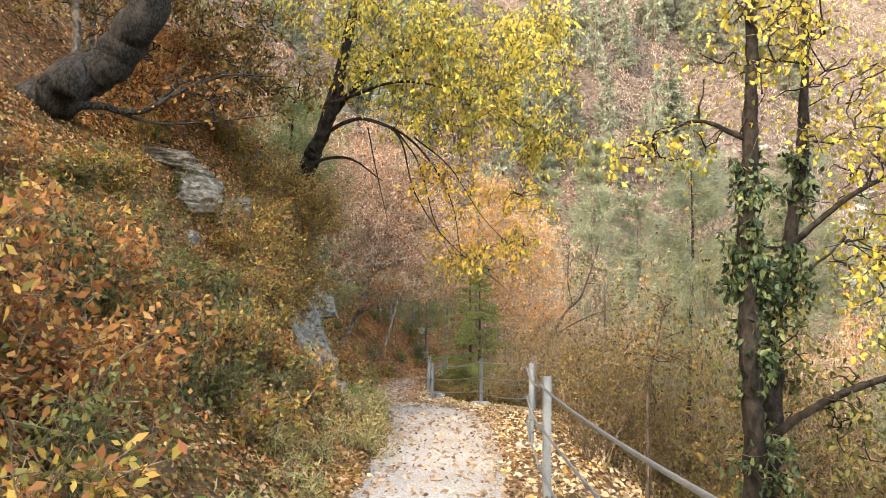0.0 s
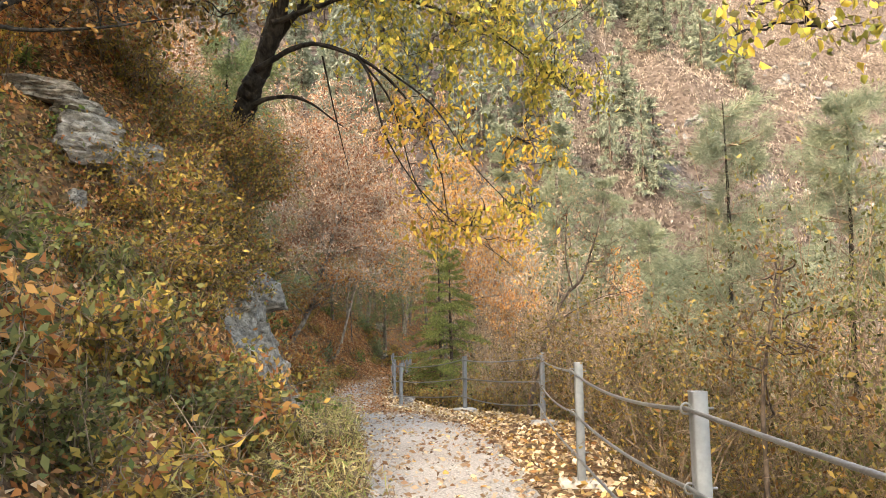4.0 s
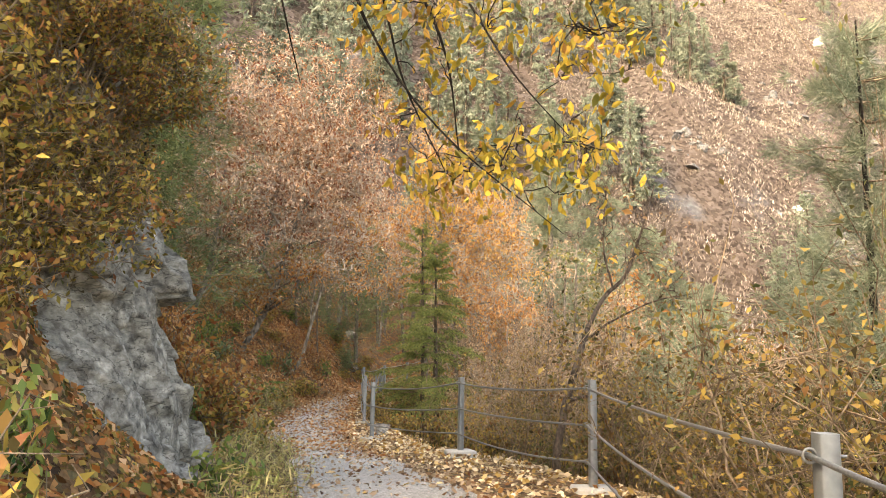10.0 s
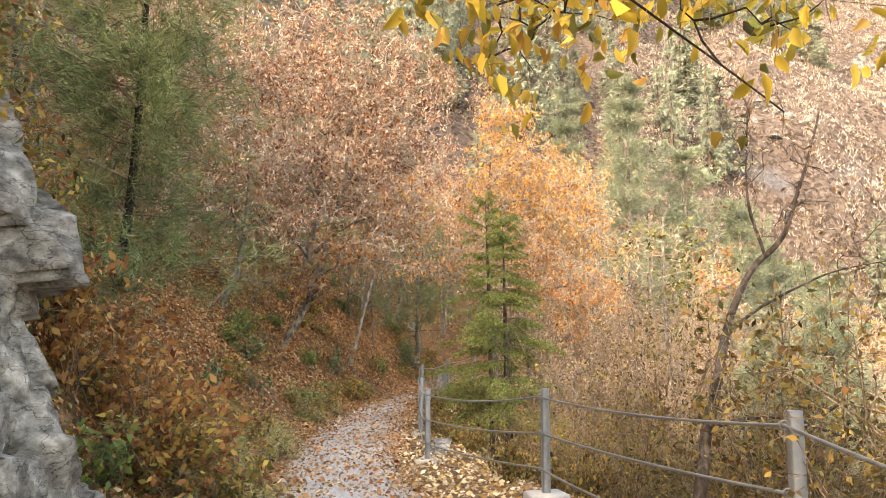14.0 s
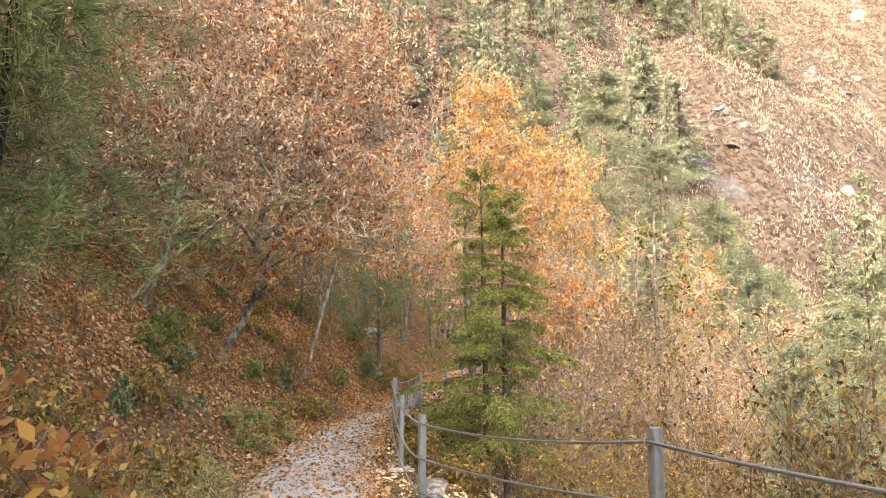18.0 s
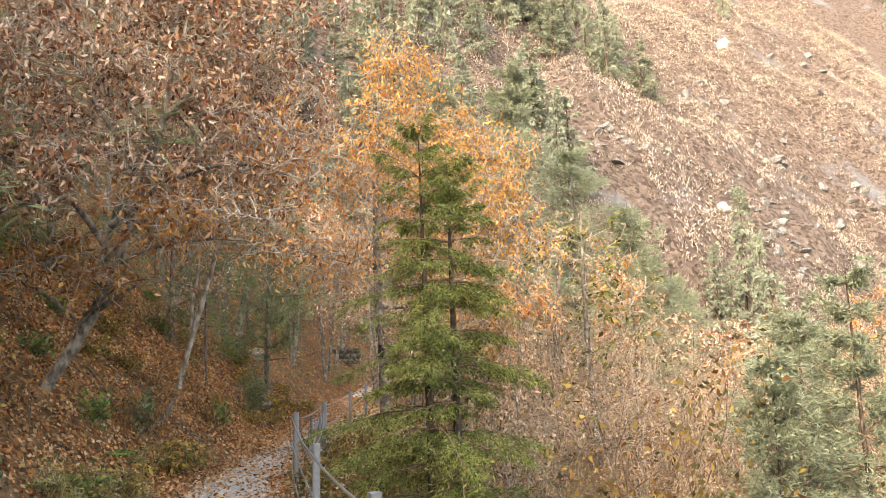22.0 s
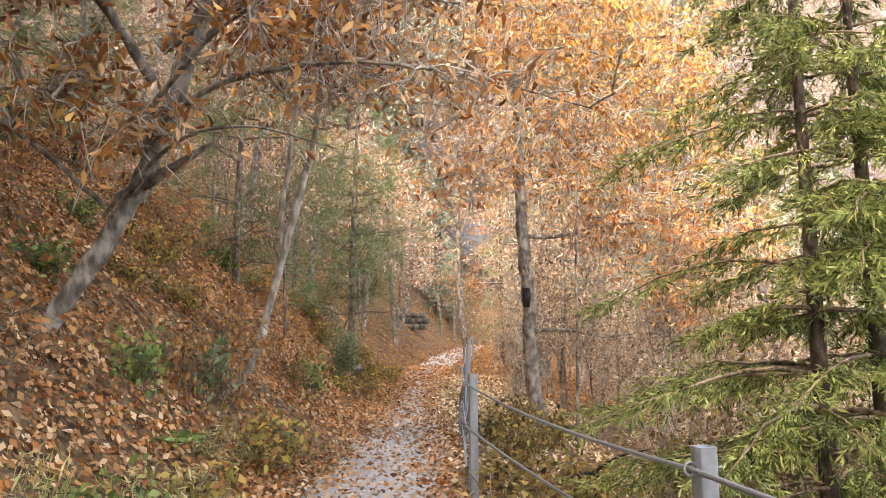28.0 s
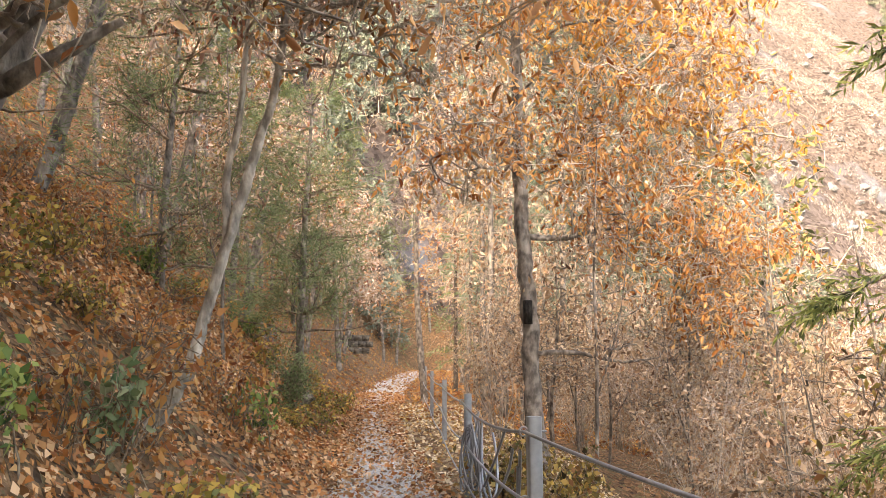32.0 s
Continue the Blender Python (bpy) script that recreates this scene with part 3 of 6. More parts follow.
HEIGHTS = (1.02, 0.64, 0.27)
ends = []
for i, (x, y, z) in enumerate(POSTS):
    a, b = POSTS[max(i - 1, 0)], POSTS[min(i + 1, len(POSTS) - 1)]
    ends.append(fence_post(x, y, z, math.atan2(b[1] - a[1], b[0] - a[0]) - math.pi / 2, i in (2, 3, 4, 5, 6, 7)))
for i in range(len(POSTS) - 1):
    (x0, y0, z0), (x1, y1, z1) = POSTS[i], POSTS[i + 1]
    for hz in HEIGHTS:
        g = Geo()
        near = i < 6
        k = int(math.dist((x0, y0), (x1, y1)) / (0.02 if near else 0.3)) + 2
        t = np.linspace(0, 1, k)
        sag = 0.035 + 0.02 * ((i * 7 + int(hz * 10)) % 3)
        zz = z0 + hz + (z1 - z0) * t - sag * 4 * t * (1 - t)
        g.tube(np.stack([x0 + ends[i][0] + (x1 + ends[i + 1][0] - x0 - ends[i][0]) * t, y0 + ends[i][1] + (y1 + ends[i + 1][1] - y0 - ends[i][1]) * t, zz], 1),
               np.full(k, 0.0105 if near else 0.011), 18 if near else 6, 0.16 if near else 0, 70)
        part("cable", g, CABLE, fence, "twisted steel cable", True)
# spare cable hung in loops between two posts
coil = Geo()
for k in range(7):
    r = np.random.default_rng(50 + k)
    t = np.linspace(0, 1, 24)
    a, b = np.array(POSTS[7]), np.array(POSTS[8])
    s0, s1 = sorted(r.uniform(0.1, 0.95, 2))
    line = a + (b - a) * (s0 + (s1 - s0) * t)[:, None]
    line[:, 2] += 0.95 - 0.2 * k / 7 - r.uniform(0.45, 0.85) * np.sin(np.pi * t) + 0.03 * np.sin(9 * t + k)
    line[:, 0] += 0.05 * np.sin(7 * t + 2 * k)
    coil.tube(line, np.full(24, 0.011), 6)
for k in range(5):
    th = np.linspace(0, 2 * np.pi, 25)
    c = np.array(POSTS[8]) + (-0.12, -0.35 - 0.06 * k, 0.45 + 0.03 * k)
    coil.tube(np.stack([c[0] + 0.05 * np.cos(th + k), c[1] + 0.16 * np.sin(th), c[2] + 0.27 * np.cos(th)], 1), np.full(25, 0.01), 6)
part("slack_cable", coil, CABLE, fence, "loose loops of slack steel cable", True)


# ---- rocks ----
def rock(name, at, size, seed, label, cuts=30, sub=5, turn=0.0, category="rock", mat=ROCK, blocky=False):
    """An angular block: a ball cut by many planes and roughened."""
    r = np.random.default_rng(seed)
    bm = bmesh.new()
    bmesh.ops.create_icosphere(bm, subdivisions=sub, radius=1.25)
    p = np.array([v.co for v in bm.verts])
    for k in range(cuts):
        n = r.normal(size=3)
        if blocky and k < 12:
            n = n * 0.16 + np.eye(3)[k % 3] * (1 if k < 6 and k % 2 or k >= 6 and not k % 2 else -1)
        n /= np.linalg.norm(n)
        over = np.maximum(p @ n - r.uniform(0.5, 0.95), 0)
        p -= over[:, None] * n
    step = np.floor(p[:, 2] * 4 + 0.6 * fbm(p[:, 0] * 2 + seed, p[:, 1] * 2, 2))
    p[:, :2] *= (1 + 0.09 * value_noise(step * 3.3 + 0.5, step * 0 + seed))[:, None]
    p += 0.06 * np.stack([fbm(p[:, 1] * 3 + seed, p[:, 2] * 6, 5), fbm(p[:, 0] * 3, p[:, 2] * 6 + seed, 5), fbm(p[:, 0] * 3, p[:, 1] * 3 + seed, 5)], 1)
    p *= np.asarray(size)
    c, s = math.cos(turn), math.sin(turn)
    p = np.stack([p[:, 0] * c - p[:, 1] * s, p[:, 0] * s + p[:, 1] * c, p[:, 2]], 1)
    for v, q in zip(bm.verts, p):
        v.co = q
    me = bpy.data.meshes.new(name)
    bm.to_mesh(me)
    bm.free()
    me.materials.append(mat)
    ob = new(name, me)
    ob.location = at
    return tagged(ob, label, category)


def facets(A, B, width, height, r):
    """Broken rock: flat facets of three sizes, each set back and tilted on its own."""
    out = 0.0
    for per_m2, amp, tilt in ((0.9, 0.06, 0.13), (4, 0.04, 0.16), (14, 0.012, 0.1)):
        cells = int(per_m2 * width * height) + 5
        ca, cb = r.uniform(A.min(), A.max(), cells), r.uniform(B.min(), B.max(), cells)
        off, ta, tb = r.uniform(-1, 1, cells) * amp, r.normal(size=cells) * tilt, r.normal(size=cells) * tilt
        near = np.empty(A.shape, int)
        for row in range(len(A)):
            u1, v1 = A[row][:, None] - ca, B[row][:, None] - cb
            near[row] = np.argmin((u1 * 1.0 + v1 * 0.3) ** 2 + (v1 * 0.95 - u1 * 0.3) ** 2, -1)
        out = out + off[near] + ta[near] * (A - ca[near]) + tb[near] * (B - cb[near])
    return out + 0.006 * fbm(A * 9, B * 12, 3)


def slab(name, front, back, n, rows):
    k = np.arange(rows - 1)[:, None] * n + np.arange(n - 1)[None, :]
    q1 = np.stack([k, k + n, k + n + 1, k + 1], -1).reshape(-1, 4)
    m = len(front)
    rim = np.concatenate([np.arange(n), np.arange(1, rows) * n + n - 1, (rows - 1) * n + np.arange(n - 2, -1, -1), np.arange(rows - 2, 0, -1) * n])
    nx = np.roll(rim, -1)
    return mesh_of(name, np.concatenate([front, back]), [q1, q1[:, ::-1] + m, np.stack([rim, nx, nx + m, rim + m], -1)], ROCK)


def face(A, B):
    """How far out the rock face stands at a place along the path and a height: a slab that leans back, and an upright crag behind it."""
    foot = np.interp(A, [10.9, 11.5, 12.3, 13.4, 14.4, 14.9, 15.2, 15.6, 16.0, 16.5, 17.6], [-4.4, -3.1, -2.05, -1.85, -1.8, -1.84, -2.06, -2.35, -2.7, -3.1, -4.0])
    heights = [-0.5, 0, 0.6, 1.2, 2.4, 3.3, 4.2, 5.4]
    slab_back = np.interp(B, heights, [-0.15, 0, 0.17, 0.38, 0.85, 1.5, 2.7, 4.8])
    crag_back = np.interp(B, heights, [-0.1, 0, 0.06, 0.17, 0.44, 0.75, 1.75, 4.0])
    w = np.clip((A + 0.12 * fbm(B * 1.5, B * 0, 3) - 14.85) / 0.3, 0, 1)
    x = foot - slab_back * (1 - w) - crag_back * w
    return x - np.interp(A, [10.9, 12.5, 13.5], [1, 1, 0]) * np.clip(B - 1.0, 0, 9) * 0.55


def cliff():
    """The rock face beside the path: a broken slab, turning away at its far corner."""
    ys, zs = np.linspace(10.9, 17.6, 230), np.linspace(-0.5, 5.4, 200)
    A, B = np.meshgrid(ys, zs)
    x = face(A, B) + facets(A, B, 6.7, 5.9, np.random.default_rng(4))
    front = np.stack([x, A, B], -1).reshape(-1, 3)
    ob = new("cliff", slab("cliff", front, front - (1.2, 0, 0), len(ys), len(zs)))
    return tagged(ob, "grey layered rock face with ledges beside the path", "cliff")


cliff()
for seed, at, size, turn in [(31, (-4.25, 12.6, 3.95), (0.6, 0.55, 0.42), 0.5), (32, (-4.8, 12.65, 4.62), (0.6, 0.5, 0.22), 0.2), (33, (-4.3, 12.1, 2.85), (0.26, 0.3, 0.55), 0.3), (34, (-4.95, 12.0, 3.15), (0.22, 0.25, 0.42), 0.8),
                             (35, (-3.85, 12.75, 3.7), (0.36, 0.4, 0.5), 0.9), (36, (-6.1, 11.0, 4.45), (0.3, 0.25, 0.18), 0.3), (37, (-5.5, 11.6, 4.05), (0.35, 0.3, 0.2), 0.9), (38, (-4.7, 12.4, 3.75), (0.45, 0.35, 0.26), 0.1), (39, (-4.5, 12.7, 4.4), (0.5, 0.45, 0.2), 0.6), (40, (-3.35, 14.5, 3.75), (0.75, 0.75, 0.75), 0.4)]:
    rock("rock_outcrop", at, size, seed, "grey layered rock outcrop in the leafy bank", cuts=18, sub=5, turn=turn, blocky=True)
for seed, at, size in [(11, (-2.35, 17.2, 0.25), (0.35, 0.3, 0.25)), (12, (-2.75, 18.0, 0.5), (0.3, 0.35, 0.2)), (13, (-1.75, 14.0, 0.2), (0.35, 0.4, 0.25)), (14, (-1.45, 12.9, 0.25), (0.25, 0.3, 0.25)),
                       (15, (-1.25, 48, 2.35), (0.55, 0.5, 0.3)), (16, (-3.3, 36, 2.05), (0.22, 0.3, 0.16)), (17, (-0.9, 39.3, 0.75), (0.45, 0.4, 0.25)),
                       (18, (-5.4, 34.5, 3.1), (0.25, 0.3, 0.22)), (19, (-0.05, 24.1, -0.2), (0.3, 0.45, 0.16)), (20, (0.1, 31, -0.1), (0.16, 0.2, 0.12)), (21, (-0.1, 23.3, -0.25), (0.22, 0.3, 0.14))]:
    rock("boulder", at, size, seed, "small grey boulder half sunk in leaves", cuts=18, sub=3)


# ---- trees and shrubs ----
def wander(r, start, end, k=6, jitter=0.12, sag=0.0):
    t = np.linspace(0, 1, k)[:, None]
    d = np.linalg.norm(np.asarray(end) - start)
    p = np.asarray(start) + (np.asarray(end) - start) * t
    p = p + np.cumsum(r.normal(size=(k, 3)), 0) * jitter * d / k * np.sin(np.pi * t) * 2
    p[:, 2:] += sag * d * np.sin(np.pi * t)
    return p


def broadleaf(name, label, base, stems, blobs, leaf_mats, bark, seed, twig=TWIG, leaf=(0.09, 0.045), per_twig=9, droop=0.5, category="tree", group="", sides=14, fine=3, thick=1.0):
    """A tree from its stems (rows of x, y, z, radius) and the rounded masses of its crown
    (x, y, z, three half widths, clusters, index of leaf material, leafiness)."""
    r = np.random.default_rng(seed)
    b = np.asarray(base, float)
    ob = thing(name, b, label, category, group)
    lines = []
    for s in stems:
        p = smooth_line(s, 14 if sides > 8 else 7)
        w_ = np.cumsum(r.normal(size=(len(p), 3)), 0)
        p[:, :3] += (w_ - w_[0] - (w_[-1] - w_[0]) * np.linspace(0, 1, len(p))[:, None]) * p[:, 3:] * 0.10
        g = Geo()
        g.tube(p[:, :3] - b, p[:, 3] * (1 + 0.015 * r.normal(size=len(p))), sides, gnarl=0.05 if sides > 14 else 0.14 if sides > 8 else 0.1)
        part("trunk", g, bark, ob, smooth=True)
        lines.append(p)
    allp = np.concatenate(lines)
    limbs, twigs, crowns = Geo(), Geo(), {}
    for (cx, cy_, cz, rx, ry, rz, count, mi, dens) in blobs:
        c = np.array([cx, cy_, cz])
        hs = allp[allp[:, 2] < cz + 0.2]
        hs = hs if len(hs) else allp
        d = np.linalg.norm(hs[:, :3] - c, axis=1) + np.maximum(0, hs[:, 2] - cz + 0.35 * np.linalg.norm(hs[:, :2] - c[:2], axis=1)) * 1.2
        o = hs[np.argmin(d)]
        main = wander(r, o[:3], c, 9, 0.3, 0.08)
        r0 = min(o[3] * 0.45, 0.006 + 0.007 * np.linalg.norm(c - o[:3]))
        lg = Geo()
        lg.tube(main - b, np.linspace(r0, 0.01, 9), 6)
        part("limb", lg, bark, ob, smooth=True)
        dirs = r.normal(size=(count, 3))
        dirs /= np.linalg.norm(dirs, axis=1)[:, None]
        cl = c + dirs * (r.uniform(0, 1, (count, 1)) ** 0.45) * (rx, ry, rz)
        pool = np.concatenate([main[2:], allp[len(allp) // 3:, :3]])
        for q in cl:
            near = np.linalg.norm(pool - q, axis=1)
            near = near + np.maximum(0, pool[:, 2] - q[2]) * 0.8 + r.uniform(0, 0.35, len(pool)) + np.where(near < 0.25, 9, 0)
            st = pool[np.argmin(near)]
            ln = wander(r, st, q, 6, 0.25, 0.05)
            pool = np.concatenate([pool, ln[2:]])
            limbs.tube((ln if fine > 1 else ln[::2]) - b, np.linspace(0.011, 0.004, 6 if fine > 1 else 3) * min(thick, 1.5), 4 if fine > 1 else 3)
            for _ in range(fine):
                e = q + r.normal(size=3) * 0.30 * min(1, rx) + (0, 0, -0.10 * droop)
                tw = wander(r, ln[-2], e, 4, 0.3)
                twigs.tube(tw - b, np.linspace(0.0045, 0.0018, 4) * thick, 3)
                k = r.poisson(per_twig * dens)
                if not k:
                    continue
                at = tw[0] + (tw[-1] - tw[0]) * r.uniform(0.2, 1.05, (k, 1)) + r.normal(size=(k, 3)) * 0.05
                ax = r.normal(size=(k, 3)) + (0, 0, -droop * 1.6)
                sc = r.uniform(0.6, 1.2, k)
                crowns.setdefault(mi, Geo()).leaves(at - b, ax, leaf[0] * sc, leaf[1] * sc, 0.25, r, fine > 2)
    if limbs.n:
        tagged(part("branchwork", limbs, twig if thick > 1 else bark, ob, smooth=True), kind="stuff")
        tagged(part("twigwork", twigs, twig, ob), kind="stuff")
    for mi, g in crowns.items():
        part("crown", g, leaf_mats[mi], ob)
    return ob


def spruce(name, label, base, stems, seed, mat, reach=1.6, whorls=26, per=6, density=1.0, needle=(0.055, 0.012), category="spruce", tip_up=0.1, bark=BARK_BROWN, low=0.08, nn=11):
    """A conifer: whorls of drooping boughs, each with side sprays of needles."""
    r = np.random.default_rng(seed)
    b = np.asarray(base, float)
    ob = thing(name, b, label, category)
    wood, green = Geo(), Geo()
    for s in stems:
        p = smooth_line(s[:-1] if isinstance(s[-1], (int, float)) else s, 8)
        g = Geo()
        g.tube(p[:, :3] - b, p[:, 3], 8)
        part("trunk", g, bark, ob, smooth=True)
        z0, z1 = p[0, 2], p[-1, 2]
        for w in range(whorls):
            f = low + (1 - low) * (w + r.uniform(0, 0.6)) / whorls
            i = min(int(f * (len(p) - 1)), len(p) - 2)
            o = p[i] + (p[i + 1] - p[i]) * (f * (len(p) - 1) - i)
            for k in range(per):
                L = max(reach * (1.02 - f) ** 0.56, 0.12 * reach) * r.uniform(0.45, 1.15)
                rise = 0.12 + 1.3 * max(0.0, f - 0.72) / 0.28
                a = r.uniform(0, 2 * np.pi)
                d = np.array([math.cos(a), math.sin(a), 0])
                t = np.linspace(0, 1, 7)[:, None]
                ln = o[:3] + d * L * t + np.array([0, 0, 1]) * L * (rise * t - (0.42 - tip_up) * t ** 2) + np.cumsum(r.normal(size=(7, 3)), 0) * 0.012 * L
                wood.tube(ln - b, np.linspace(0.006 + 0.008 * L, 0.003, 7), 4)
                m = max(int(4 + 7 * density), int(L * 18 * density))
                s_ = r.uniform(0.12, 1, m) ** 0.8
                at = ln[0] + (ln[-1] - ln[0]) * s_[:, None]
                at[:, 2] = np.interp(s_, t[:, 0], ln[:, 2])
                side = np.cross(d, (0, 0, 1)) * r.choice([-1, 1], m)[:, None]
                sd = d * r.uniform(0.3, 1, (m, 1)) + side * r.uniform(0.2, 1, (m, 1)) + np.array([0, 0, 1]) * r.uniform(-0.95, 0.0, (m, 1))
                sl = (0.10 * min(1, 0.35 + L) + 0.24 * L * (1 - s_ * 0.6)) * r.uniform(0.6, 1.2, m)
                sd /= np.linalg.norm(sd, axis=1)[:, None]
                tt = np.tile(np.linspace(0.05, 1, nn), m)
                A = np.repeat(at, nn, 0) + np.repeat(sd * sl[:, None], nn, 0) * tt[:, None]
                ax = np.repeat(sd, nn, 0) + r.normal(size=(m * nn, 3)) * 0.55 + (0, 0, -0.15)
                sc = r.uniform(0.7, 1.3, m * nn)
                green.leaves(A - b, ax, needle[0] * sc, needle[1] * sc, 0.1, r)
    tagged(part("branchwork", wood, TWIG, ob, smooth=True), kind="stuff")
    part("crown", green, mat, ob)
    return ob


def pine(name, label, base, stem, seed, mat, reach=1.5, boughs=60, tufts=7, needle=(0.13, 0.012), bark=BARK_GREY, category="pine", low=0.25, per=46, taper=0.6):
    """A pine: ascending boughs that end in brushes of long needles."""
    r = np.random.default_rng(seed)
    b = np.asarray(base, float)
    ob = thing(name, b, label, category)
    p = smooth_line(stem, 8)
    g = Geo()
    g.tube(p[:, :3] - b, p[:, 3], 8)
    part("trunk", g, bark, ob, smooth=True)
    wood, green = Geo(), Geo()
    for k in range(boughs):
        f = low + (1 - low) * r.uniform(0, 1)
        i = min(int(f * (len(p) - 1)), len(p) - 2)
        o = p[i, :3]
        a = r.uniform(0, 2 * np.pi)
        L = reach * (1.08 - f) ** taper * r.uniform(0.4, 1.15)
        e = o + np.array([math.cos(a) * L, math.sin(a) * L, L * r.uniform(0.05, 0.5)])
        ln = wander(r, o, e, 6, 0.15, -0.06)
        wood.tube(ln - b, np.linspace(0.006 + 0.01 * L, 0.004, 6), 4)
        for _ in range(tufts):
            q = ln[int(r.integers(2, 6))] + r.normal(size=3) * 0.16 * L
            n = per
            ax = r.normal(size=(n, 3)) * 0.75 + (e - o) / L * 0.8 + (0, 0, -0.15)
            green.leaves(np.repeat(q[None], n, 0) + r.normal(size=(n, 3)) * 0.06 * L - b, ax, needle[0] * r.uniform(0.6, 1.2, n), needle[1], 0.05, r)
    tagged(part("branchwork", wood, TWIG, ob, smooth=True), kind="stuff")
    part("crown", green, mat, ob)
    return ob


def shrub(name, label, height, spread, seed, mat, stems=9, twigs=9, per_twig=7, leaf=(0.06, 0.03), bark=TWIG, arch=0.3, category="shrub", group="", full=False):
    """A shrub round the origin: thin arching stems with twigs and leaves."""
    r = np.random.default_rng(seed)
    ob = thing(name, (0, 0, 0), label, category, group)
    wood, green = Geo(), Geo()
    for _ in range(stems):
        a = r.uniform(0, 2 * np.pi)
        s = spread * r.uniform(0.2, 1)
        top = np.array([math.cos(a) * s, math.sin(a) * s, height * r.uniform(0.55, 1.05)])
        ln = wander(r, np.array([r.normal() * 0.08, r.normal() * 0.08, -0.15]), top, 8, 0.18, arch * 0.4)
        wood.tube(ln, np.linspace(0.005 + 0.003 * height, 0.003, 8), 4)
        for _ in range(twigs):
            i = int(r.integers(2, 8))
            e = ln[i] + r.normal(size=3) * (0.28 * spread, 0.28 * spread, 0.18 * height) + (0, 0, 0.05)
            tw = wander(r, ln[i], e, 3, 0.3)
            wood.tube(tw, np.linspace(0.004, 0.0018, 3), 3)
            k = r.poisson(per_twig)
            if k:
                at = tw[0] + (tw[-1] - tw[0]) * r.uniform(0.1, 1.05, (k, 1)) + r.normal(size=(k, 3)) * 0.04
                sc = r.uniform(0.6, 1.25, k)
                green.leaves(at, r.normal(size=(k, 3)) + (0, 0, -0.5), leaf[0] * sc, leaf[1] * sc, 0.25, r, full)
    tagged(part("stemwork", wood, bark, ob), kind="stuff")
    if green.n:
        part("foliage", green, mat, ob)
    return ob


def spread_out(make, places, seed, lo=0.8, hi=1.2, sink=0.05):
    """Sets a thing at the first place and copies of it at the others, each turned and sized by chance."""
    r = np.random.default_rng(seed)
    first = None
    for x, y in places:
        m = Matrix.Translation((x, y, float(land(x, y)) - sink)) @ Matrix.Rotation(r.uniform(0, 6.28), 4, "Z") @ Matrix.Diagonal((*(r.uniform(lo, hi, 3) * (1, 1, r.uniform(0.85, 1.15))), 1))
        if first is None:
            first = make
            first.matrix_basis = m
        else:
            c = copy_thing(first, Matrix.Identity(4))
            c.matrix_basis = m


def scatter(seed, n, x0, x1, y0, y1, keep=lambda x, y: True, gap=0.0):
    r = np.random.default_rng(seed)
    out, tries = [], 0
    while len(out) < n and tries < n * 60:
        tries += 1
        x, y = r.uniform(x0, x1), r.uniform(y0, y1)
        if keep(x, y) and all((x - a) ** 2 + (y - b) ** 2 > gap * gap for a, b in out):
            out.append((x, y))
    return out


def left_of(d0, d1):
    return lambda x, y: d0 < np.interp(y, EDGE_Y, EDGE_L) - x < d1


def right_of(d0, d1):
    return lambda x, y: d0 < x - np.interp(y, FENCE_Y, FENCE_X) < d1


